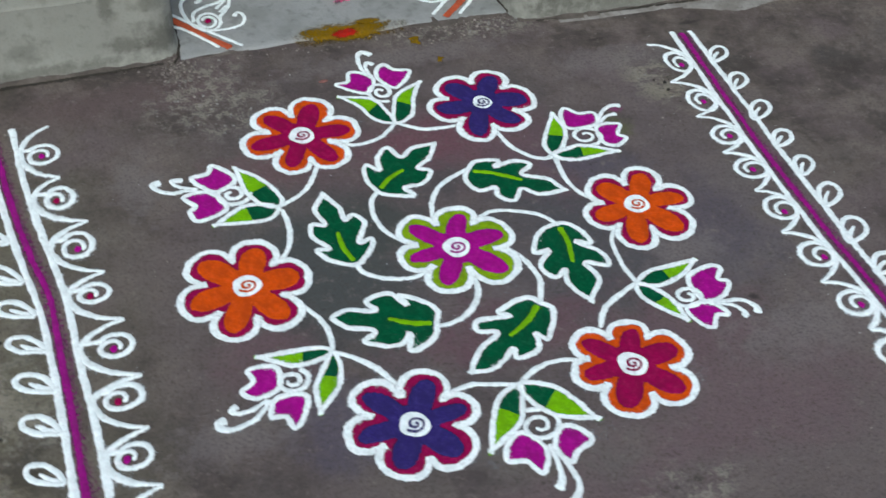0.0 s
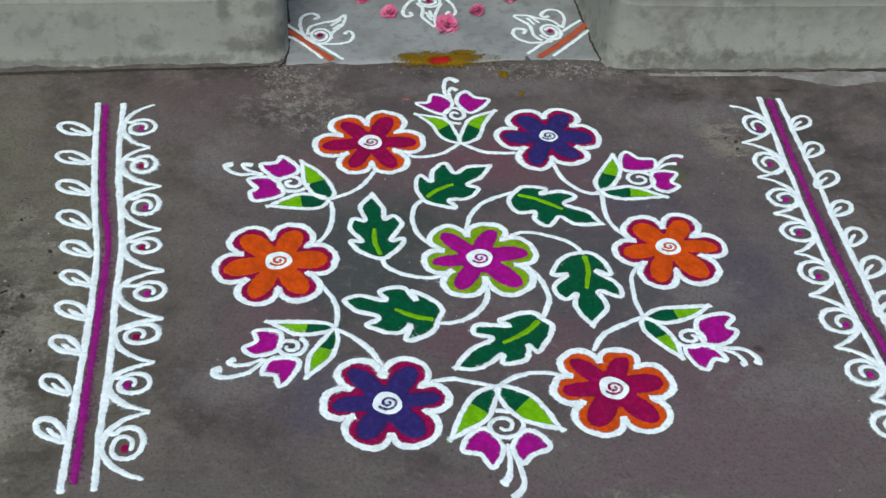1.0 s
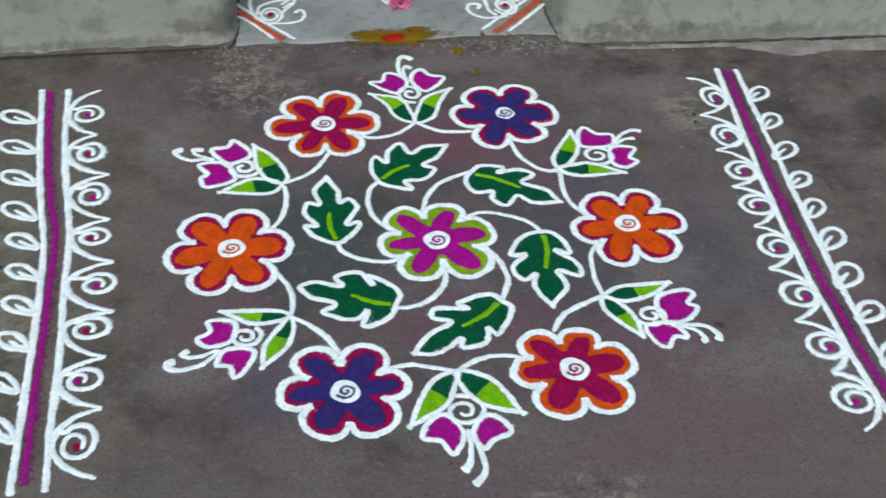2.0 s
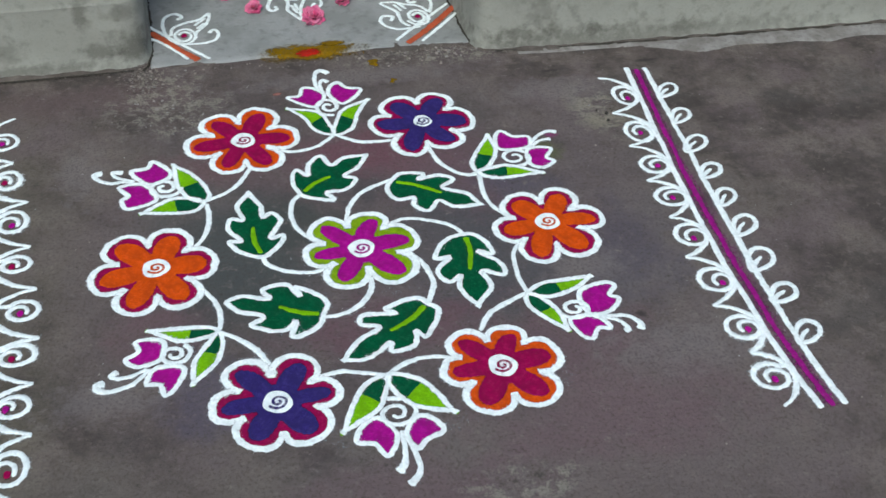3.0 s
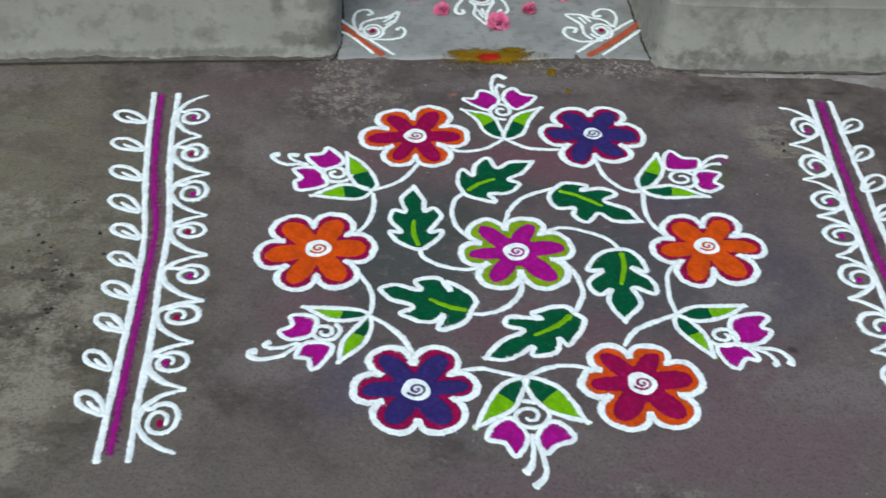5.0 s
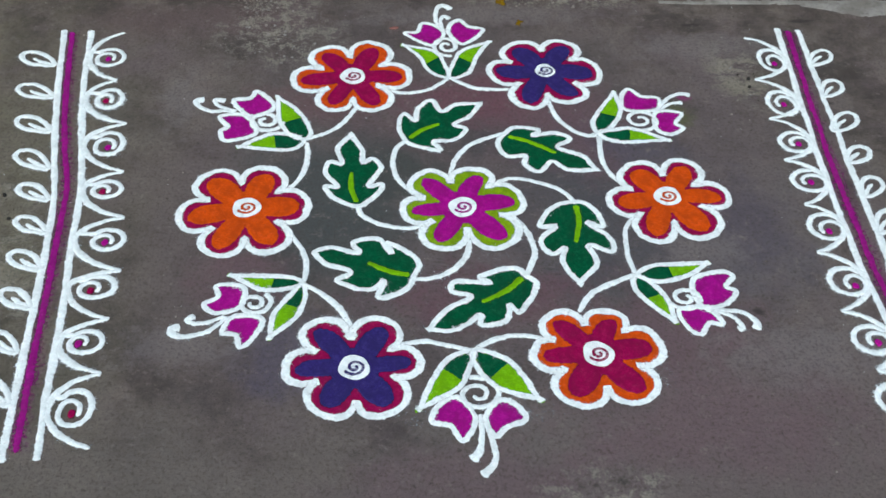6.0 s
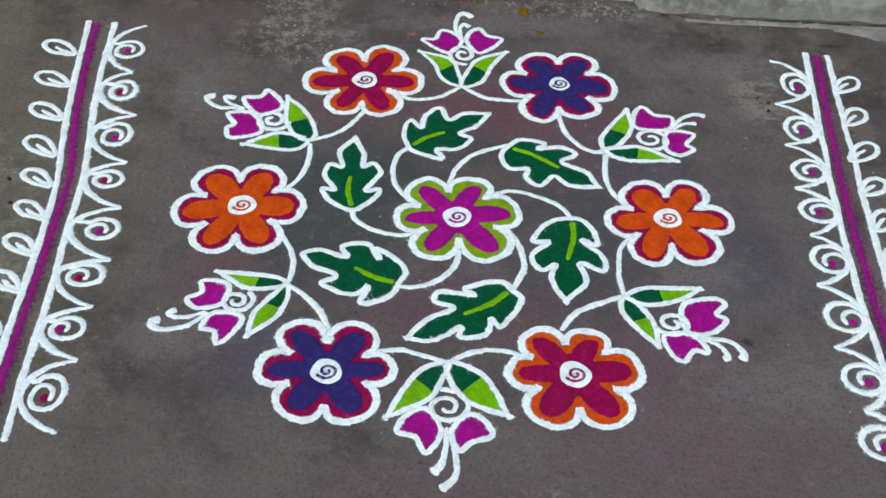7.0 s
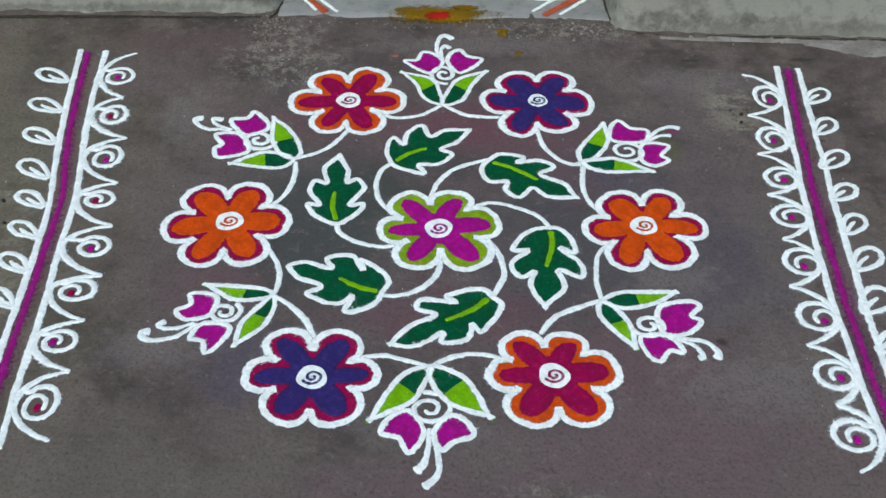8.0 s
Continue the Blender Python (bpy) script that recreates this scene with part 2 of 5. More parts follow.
def cement(name, colour, stain, patch=3.0, contrast=1.0, marks=()):
    m, n, l, b, co = shader(name, 0.85)
    big = noise_node(n, l, co, patch, 8.0, 0.6)
    mid = noise_node(n, l, co, patch * 5, 8.0, 0.65)
    fine = noise_node(n, l, co, 160, 5.0, 0.7)
    c = mix(n, l, ramp(n, l, big, [(0.43, (0, 0, 0)), (0.58, (contrast, contrast, contrast))]), colour, stain)
    c = mix(n, l, ramp(n, l, mid, [(0.53, (0, 0, 0)), (0.64, (0.5, 0.5, 0.5))]), c, tuple(v * 0.62 for v in stain))
    for x, z, rx, rz, amount in marks:
        c = mix(n, l, mix(n, l, amount, (0, 0, 0), spot(n, l, co, x, z, rx, rz, 0.9, 34.0, True)), c, (0.085, 0.083, 0.068))
    c = mix(n, l, ramp(n, l, fine, [(0.36, (0.45, 0.45, 0.45)), (0.5, (0, 0, 0))]), c, tuple(v * 0.7 for v in colour))
    l.new(c, b.inputs["Base Color"])
    bump(n, l, b, mid, 0.35, 0.005)
    bump(n, l, b, fine, 0.3, 0.001)
    return m


GROUND = ground_material()
PLASTER = cement("wall_cement", (0.288, 0.298, 0.258), (0.232, 0.238, 0.206), 5.0, 0.55,
                 ((0.57, 0.035, 0.07, 0.03, 0.45), (0.66, 0.05, 0.03, 0.03, 0.4), (0.78, 0.04, 0.025, 0.018, 0.5), (0.62, 0.10, 0.05, 0.05, 0.35), (0.80, 0.21, 0.05, 0.03, 0.4), (1.05, 0.03, 0.06, 0.02, 0.5), (0.95, 0.22, 0.50, 0.10, 0.25), (0.62, 0.20, 0.12, 0.10, 0.18),
                  (-0.44, 0.06, 0.05, 0.05, 0.7), (-0.53, 0.05, 0.05, 0.02, 0.6), (-0.56, 0.16, 0.02, 0.06, 0.6), (-0.46, 0.15, 0.04, 0.02, 0.5), (-0.75, 0.07, 0.04, 0.03, 0.4),
                  (-0.90, 0.13, 0.05, 0.03, 0.35), (-0.70, 0.012, 0.20, 0.016, 0.6), (-1.10, 0.012, 0.25, 0.014, 0.6), (-1.3, 0.10, 0.07, 0.05, 0.3), (0.95, 0.010, 0.55, 0.04, 0.45), (0.70, 0.0, 0.30, 0.05, 0.4)))
SLAB = cement("slab_cement", (0.276, 0.290, 0.282), (0.206, 0.218, 0.208), 6.0, 0.9)
STEP = cement("step_cement", (0.13, 0.14, 0.125), (0.10, 0.105, 0.095), 4.0)
MORTAR = cement("mortar", (0.245, 0.240, 0.222), (0.165, 0.156, 0.140), 14.0)


def soil_material():
    m, n, l, b, co = shader("dry_soil", 0.97)
    a = noise_node(n, l, co, 22, 8.0, 0.7)
    f = noise_node(n, l, co, 150, 6.0, 0.75)
    c = ramp(n, l, a, [(0.3, (0.055, 0.047, 0.040)), (0.55, (0.098, 0.085, 0.073)), (0.75, (0.15, 0.135, 0.115))])
    c = mix(n, l, ramp(n, l, f, [(0.6, (0, 0, 0)), (0.8, (0.4, 0.4, 0.4))]), c, (0.21, 0.19, 0.17))
    l.new(c, b.inputs["Base Color"])
    bump(n, l, b, a, 0.6, 0.006)
    bump(n, l, b, f, 0.5, 0.0015)
    return m


SOIL = soil_material()


def chip_material():
    m, n, l, b, co = shader("stone_chips", 0.9)
    g = n.new("ShaderNodeNewGeometry")
    c = ramp(n, l, g.outputs["Random Per Island"], [(0.0, (0.10, 0.085, 0.072)), (0.6, (0.15, 0.133, 0.117)), (1.0, (0.30, 0.27, 0.24))])
    c = mix(n, l, ramp(n, l, noise_node(n, l, co, 300, 3.0), [(0.4, (0.4, 0.4, 0.4)), (0.6, (0, 0, 0))]), c, (0.09, 0.08, 0.07))
    l.new(c, b.inputs["Base Color"])
    return m


CHIPS = chip_material()


def petal_material():
    m, n, l, b, co = shader("rose_petal", 0.55)
    o = n.new("ShaderNodeObjectInfo")
    c = ramp(n, l, o.outputs["Random"], [(0.0, (0.62, 0.10, 0.24)), (1.0, (0.84, 0.34, 0.48))])
    c = mix(n, l, ramp(n, l, noise_node(n, l, co, 90, 4.0), [(0.4, (0.5, 0.5, 0.5)), (0.65, (0, 0, 0))]), c, (0.50, 0.055, 0.16))
    l.new(c, b.inputs["Base Color"])
    b.inputs["Subsurface Weight"].default_value = 0.15
    b.inputs["Subsurface Radius"].default_value = (0.004, 0.001, 0.001)
    bump(n, l, b, noise_node(n, l, co, 260, 3.0), 0.3, 0.001)
    return m


PETAL = petal_material()


# ---- building helpers ----
def mesh_of(name, verts, faces, material, smooth=True):
    me = bpy.data.meshes.new(name)
    me.from_pydata([v[:3] for v in verts], [], faces)
    me.materials.append(material)
    if verts and len(verts[0]) == 4:
        me.attributes.new("cover", "FLOAT", "POINT").data.foreach_set("value", [v[3] for v in verts])
    elif "powder" in material.name:
        me.attributes.new("cover", "FLOAT", "POINT").data.foreach_set("value", [1.0] * len(verts))
    if smooth and faces and len(faces[-1]) != 3:
        me.polygons.foreach_set("use_smooth", [True] * len(me.polygons))
    me.update()
    return me


def part(name, data, parent, label=""):
    """One mesh object under a thing; data: (verts, faces, material) in the thing's own space."""
    ob = new(name, mesh_of(name, *data))
    ob.parent = parent
    return tagged(ob, label)


def thing(name, x, y, z=0.0, **tags):
    ob = new(name)
    ob.location = (x, y, z)
    ob.empty_display_size = 0.05
    return tagged(ob, **tags)


def single(name, data, **tags):
    return tagged(new(name, mesh_of(name, *data)), **tags)


def flow(points, n=10, closed=False):
    """A smooth hand-drawn line through a few points."""
    p = [Vector((q[0], q[1])) for q in points]
    k = len(p)
    out = []
    for i in range(k if closed else k - 1):
        if closed:
            a, b, c, d = p[(i - 1) % k], p[i], p[(i + 1) % k], p[(i + 2) % k]
        else:
            a, b, c, d = p[max(i - 1, 0)], p[i], p[i + 1], p[min(i + 2, k - 1)]
        for j in range(n):
            t = j / n
            out.append(0.5 * (2 * b + (c - a) * t + (2 * a - 5 * b + 4 * c - d) * t * t + (3 * b - a - 3 * c + d) * t ** 3))
    if not closed:
        out.append(p[-1])
    return out


def even(points, step, closed=False):
    """The same line at even steps."""
    p = [Vector((q[0], q[1])) for q in points]
    if closed:
        p.append(p[0])
    at = [0.0]
    for a, b in zip(p, p[1:]):
        at.append(at[-1] + (b - a).length)
    count = max(3, int(at[-1] / step))
    out, i = [], 0
    for k in range(count if closed else count + 1):
        s = at[-1] * k / count
        while i < len(p) - 2 and at[i + 1] < s:
            i += 1
        f = (s - at[i]) / max(at[i + 1] - at[i], 1e-9)
        out.append(p[i].lerp(p[i + 1], min(max(f, 0), 1)))
    return out


def normals(p, closed):
    k = len(p)
    out = []
    for i in range(k):
        a = p[(i - 1) % k] if closed else p[max(i - 1, 0)]
        b = p[(i + 1) % k] if closed else p[min(i + 1, k - 1)]
        d = (b - a).normalized()
        out.append(Vector((-d.y, d.x)))
    return out


def inset(p, by):
    """A closed anticlockwise contour moved inwards."""
    return [q + v * by for q, v in zip(p, normals(p, True))]


def wob(x, y, f, amount):
    return amount * noise.noise(Vector((x * f, y * f, 0.37)))


def stroke(points, width, height=0.0032, closed=False, ragged=1.0, taper=(1.0, 1.0), base=0.0, ox=0.0, oy=0.0, dust=0.14, lift=0.0004):
    """A trickled line of powder: a low ridge with ragged edges. taper: width at either end against the middle; dust: how much fine powder lies beside it."""
    p = even(points, 0.0030, closed)
    v = normals(p, closed)
    k = len(p)
    verts, faces = [], []
    for i, (q, m) in enumerate(zip(p, v)):
        s = i / max(k - 1, 1)
        w = width * (taper[0] + (1 - taper[0]) * min(1, s * 3)) * (taper[1] + (1 - taper[1]) * min(1, (1 - s) * 3))
        x, y = q.x + ox, q.y + oy
        w *= 0.89 + ragged * (wob(x + 7, y, 38, 0.20) + wob(x, y + 11, 12, 0.20))
        h = height * (0.50 + random.random() * 0.30)
        end = 1.0
        if not closed and i in (0, k - 1):
            end = 0.45
        near = dust * (1 + 1.6 * wob(x + 20, y + 9, 14, 1.0))
        far = 0.0075 * (1 + 0.8 * wob(x - 5, y + 2, 17, 1.0))
        for side, up, cover in ((-2, 0, -0.25), (-1, 0.1, near), (-0.70, 0.70, 1.0), (0, 1, 1.3), (0.70, 0.70, 1.0), (1, 0.1, near), (2, 0, -0.25)):
            r = max(min(side, 1), -1) * (w * 0.5 + 0.0014) * end
            if abs(side) >= 1:
                r += (side > 0 or -1) * ragged * (random.random() - 0.5) * 0.0026
            if abs(side) == 2:
                r += (side > 0 or -1) * far
            c = q + m * (r + ragged * wob(x, y + 3, 60, 0.0012))
            z = base + h * up * end if abs(side) < 1 else lift - 0.0002 * (abs(side) - 1)
            verts.append((c.x, c.y, z, cover * (0.5 if end < 1 and cover > 0 else 1)))
    n = 7
    for i in range(k if closed else k - 1):
        j = (i + 1) % k
        for e in range(n - 1):
            faces.append((i * n + e, j * n + e, j * n + e + 1, i * n + e + 1))
    return verts, faces


def bed(contour, height=0.0018, ragged=1.0, base=0.0, hub=None):
    """A filled area of powder: a thin bed with a sloping, ragged rim; hub: a point from which the whole rim is in sight."""
    from_contour = even(contour, 0.0045, True)
    v = normals(from_contour, True)
    rim = [(q.x + m.x * r, q.y + m.y * r, base - 0.0004, 0.0) for q, m in zip(from_contour, v) for r in [ragged * (random.random() - 0.5) * 0.003 - 0.0015]]
    top = [(q.x + m.x * 0.0025, q.y + m.y * 0.0025, base + height, 1.2) for q, m in zip(from_contour, v)]
    k = len(rim)
    faces = [(i, (i + 1) % k, k + (i + 1) % k, k + i) for i in range(k)]
    if hub:
        return rim + top + [(hub[0], hub[1], base + height, 1.2)], faces + [(k + i, k + (i + 1) % k, 2 * k) for i in range(k)]
    from mathutils.geometry import tessellate_polygon
    for t in tessellate_polygon([[Vector((v[0], v[1], 0)) for v in top]]):
        a, b, c = (Vector(top[i][:3]) for i in t)
        if (b - a).cross(c - a).z < 0:
            t = t[::-1]
        faces.append(tuple(i + k for i in t))
    return rim + top, faces


def coil(x, y, r0, r1, turns, start, squash=1.0, n=26):
    """A spiral from radius r0 to r1; start and turns in degrees and whole turns (plus: anticlockwise)."""
    out = []
    steps = int(n * abs(turns)) + 1
    for i in range(steps + 1):
        t = i / steps
        a = radians(start) + 2 * math.pi * turns * t
        r = r0 + (r1 - r0) * t
        out.append(Vector((x + r * math.cos(a), y + r * math.sin(a) * squash)))
    return out


# ---- the ground ----
def build_ground():
    xs = [-60, -20, -8, -4, -2.6] + [-2.2 + 0.04 * i for i in range(111)] + [2.6, 4, 8, 20, 60]
    ys = [-60, -20, -8, -4, -2.4] + [-1.8 + 0.04 * i for i in range(96)] + [2.6, 4, 8, 20, 60]
    verts = []
    for y in ys:
        for x in xs:
            near = 1.0 if abs(x) < 2.3 and -2 < y < 2.1 else 0.0
            calm = 0.25 if (x / 1.05) ** 2 + (y / 0.8) ** 2 < 1.2 else 1.0
            verts.append((x, y, -0.001 * near * calm + near * calm * (wob(x, y, 2.2, 0.0035) + wob(x, y, 9, 0.0015)) - 0.0006))
    w = len(xs)
    faces = [(j * w + i, j * w + i + 1, (j + 1) * w + i + 1, (j + 1) * w + i) for j in range(len(ys) - 1) for i in range(w - 1)]
    single("ground", (verts, faces, GROUND), label="brown grey worn cement yard with dust and stains", category="ground", kind="structure")


build_ground()


def plinth(name, path, ledge, label):
    """A plastered plinth wall: its front line in plan swept up, with a swollen foot, a thin ledge and a flat top."""
    p = even(path, 0.02)
    v = normals(p, False)
    levels = [(-0.03, 0.014), (0.0, 0.013), (0.006, 0.010), (0.016, 0.006), (0.03, 0.003), (0.06, 0.002), (0.10, 0.001), (0.14, 0.0),
              (ledge - 0.008, 0.0), (ledge - 0.003, 0.0005), (ledge - 0.001, 0.0009), (ledge + 0.001, 0.0008), (ledge + 0.003, 0.0), (ledge + 0.010, -0.001), (0.24, -0.001), (0.32, -0.001), (0.435, -0.002), (0.447, -0.006), (0.45, -0.016)]
    verts, faces = [], []
    for z, out in levels:
        for q, m in zip(p, v):
            d = out + noise.noise(Vector((q.x * 5, q.y * 5, z * 6))) * 0.004 + noise.noise(Vector((q.x * 17, q.y * 17, z * 20))) * 0.0012
            dz = wob(q.x, q.y + 5, 6, 0.004) if abs(z - ledge) < 0.009 else 0.0
            verts.append((q.x + m.x * d, q.y + m.y * d, z + dz))
    k = len(p)
    for j in range(len(levels) - 1):
        for i in range(k - 1):
            faces.append((j * k + i, (j + 1) * k + i, (j + 1) * k + i + 1, j * k + i + 1))
    far = 1.9
    o = (len(levels) - 1) * k
    b = len(verts)
    for i in range(k):
        verts.append((p[i].x, far, 0.45))
    for i in range(k - 1):
        faces.append((o + i, b + i, b + i + 1, o + i + 1))
    return single(name, (verts, faces, PLASTER), label=label, category="wall", kind="structure")


# plan lines run so that the left-hand side of the way faces the yard
plinth("wall_east", [(0.452, 1.9), (0.452, 1.3), (0.450, 0.90), (0.452, 0.80), (0.460, 0.765), (0.482, 0.750), (0.52, 0.744), (0.7, 0.737), (0.95, 0.734), (1.4, 0.728), (2.4, 0.711), (4.0, 0.686)][::-1], 0.188,
       "grey cement plastered plinth wall with a rounded corner")
plinth("wall_west", [(-4.0, 0.66), (-2.4, 0.72), (-1.5, 0.772), (-1.0, 0.797), (-0.6, 0.802), (-0.47, 0.802), (-0.425, 0.815), (-0.412, 0.85), (-0.412, 1.0), (-0.415, 1.3), (-0.415, 1.9)][::-1], 0.178,
       "grey cement plastered plinth wall with damp stains")


def box(x0, x1, y0, y1, z0, z1, r=0.006, cell=0.03, rough=0.0015):
    """A cast block: five faces with softened, slightly uneven upper edges."""
    nx, ny = max(2, int((x1 - x0) / cell)), max(2, int((y1 - y0) / cell))
    verts, faces = [], []
    us = [x0, x0 + r * 0.3, x0 + r] + [x0 + r + (x1 - x0 - 2 * r) * i / nx for i in range(1, nx)] + [x1 - r, x1 - r * 0.3, x1]
    vs = [y0, y0 + r * 0.3, y0 + r] + [y0 + r + (y1 - y0 - 2 * r) * i / ny for i in range(1, ny)] + [y1 - r, y1 - r * 0.3, y1]
    for y in vs:
        for x in us:
            e = min(x - x0, x1 - x, y - y0, y1 - y)
            dz = -r * (1 - math.sqrt(max(0, 1 - (1 - min(e / r, 1)) ** 2)))
            verts.append((x + wob(x, y, 14, rough), y + wob(y, x, 14, rough * 2), z1 + dz + wob(x, y, 8, rough)))
    w, h = len(us), len(vs)
    faces = [(j * w + i, j * w + i + 1, (j + 1) * w + i + 1, (j + 1) * w + i) for j in range(h - 1) for i in range(w - 1)]
    loop = [i for i in range(w)] + [j * w + w - 1 for j in range(1, h)] + [(h - 1) * w + i for i in range(w - 2, -1, -1)] + [j * w for j in range(h - 2, 0, -1)]
    b = len(verts)
    for i in loop:
        verts.append((verts[i][0], verts[i][1], z0))
    k = len(loop)
    faces += [(b + i, b + (i + 1) % k, loop[(i + 1) % k], loop[i]) for i in range(k)]
    return verts, faces


SLAB_TOP = 0.0045
single("floor", (*box(-0.408, 0.449, 0.783, 1.16, -0.03, SLAB_TOP, 0.006, 0.02, 0.003), SLAB), label="smooth grey cement doorway floor slab", category="floor", kind="structure")
single("step", (*box(-0.418, 0.458, 1.15, 1.9, -0.03, 0.15, 0.012), STEP), label="dark grey cement doorstep between the plinths", category="step", kind="structure")
single("wall_north", (*box(-4.0, 4.0, 1.9, 2.1, -0.03, 2.8, 0.01, 0.2), PLASTER), label="plain grey plastered house wall", category="wall", kind="structure")


def drift(name, path, width, height, material, label, category):
    """A low uneven bank along the foot of a wall."""
    p = even(flow(path, 12), 0.012)
    v = normals(p, False)
    verts, faces = [], []
    k = len(p)
    for i, (q, m) in enumerate(zip(p, v)):
        s = min(1, i / 8, (k - 1 - i) / 8)
        hh = height * max(0.15, 0.55 + noise.noise(Vector((q.x * 16, q.y * 16, 4))) * 0.6 + noise.noise(Vector((q.x * 50, q.y * 50, 4))) * 0.4) * s
        ww = width * max(s, 0.05) * max(0.25, 0.8 + noise.noise(Vector((q.x * 6, q.y * 6, 9))) * 0.8)
        for f, z in ((-0.02, hh * 1.05), (0.0, hh), (0.12 * ww, hh * 0.72), (0.35 * ww, hh * 0.38), (0.7 * ww, hh * 0.12 + 0.0005), (ww, -0.004)):
            c = q + m * f
            verts.append((c.x, c.y, z + wob(c.x, c.y, 45, 0.0022) * s))
    n = 6
    for i in range(k - 1):
        for e in range(n - 1):
            faces.append((i * n + e, (i + 1) * n + e, (i + 1) * n + e + 1, i * n + e + 1))
    single(name, (verts, faces, material), label=label, category=category, kind="stuff")


drift("soil_bank", [(-0.42, 0.800), (-0.6, 0.795), (-1.0, 0.79), (-1.5, 0.765), (-2.4, 0.713)], 0.030, 0.012, SOIL, "brown dirt drifted along the foot of the wall", "soil")
drift("soil_bank", [(2.4, 0.698), (1.4, 0.715), (0.9, 0.721), (0.55, 0.730), (0.47, 0.738), (0.452, 0.78)], 0.024, 0.006, SOIL, "thin line of brown dirt along the wall foot", "soil")
DARK_LINE = powder("dark_line_powder", (0.060, 0.056, 0.046), 0.5, 0.0, 1.4)
# dark ragged strokes along both seams of the slab
for seam in ([(-0.403, 1.15), (-0.401, 1.0), (-0.402, 0.86), (-0.412, 0.80), (-0.428, 0.768)], [(0.440, 1.15), (0.438, 1.0), (0.438, 0.86), (0.444, 0.78)]):
    single("seam_line", (*stroke(flow(seam, 8), 0.008, 0.010, ragged=2.6, taper=(1.0, 0.5)), DARK_LINE), label="dark ragged line in the seam between slab and wall", category="dirt", kind="stuff")
# crack at the wall foot, with its thin line of shade painted in as a dark stroke
for foot in ([(-0.45, 0.776), (-0.7, 0.770), (-1.0, 0.764), (-1.5, 0.742), (-2.4, 0.690)], [(0.50, 0.727), (0.9, 0.714), (1.4, 0.709), (2.4, 0.692)]):
    single("foot_crack_shade", (*stroke(flow(foot, 8), 0.011, 0.003, ragged=1.6, taper=(0.5, 1.0)), DARK_LINE), label="dark line of crack and painted shade along the foot of the wall", category="dirt", kind="stuff")
drift("mortar_strip", [(2.6, 0.664), (1.7, 0.676), (1.3, 0.681), (1.1, 0.684), (0.92, 0.684)], 0.050, 0.006, MORTAR, "pale smeared mortar strip along the wall foot", "mortar")
drift("mortar_strip", [(0.98, 0.692), (0.75, 0.698), (0.56, 0.704)], 0.005, 0.0022, MORTAR, "thin pale mortar line along the wall foot", "mortar")
drift("soil_bank", [(-0.40, 0.786), (-0.30, 0.785), (-0.16, 0.786)][::-1], 0.020, 0.0042, SOIL, "dirt along the worn front edge of the slab", "soil")
drift("soil_bank", [(0.14, 0.786), (0.30, 0.785), (0.45, 0.786)][::-1], 0.020, 0.0042, SOIL, "dirt along the worn front edge of the slab", "soil")



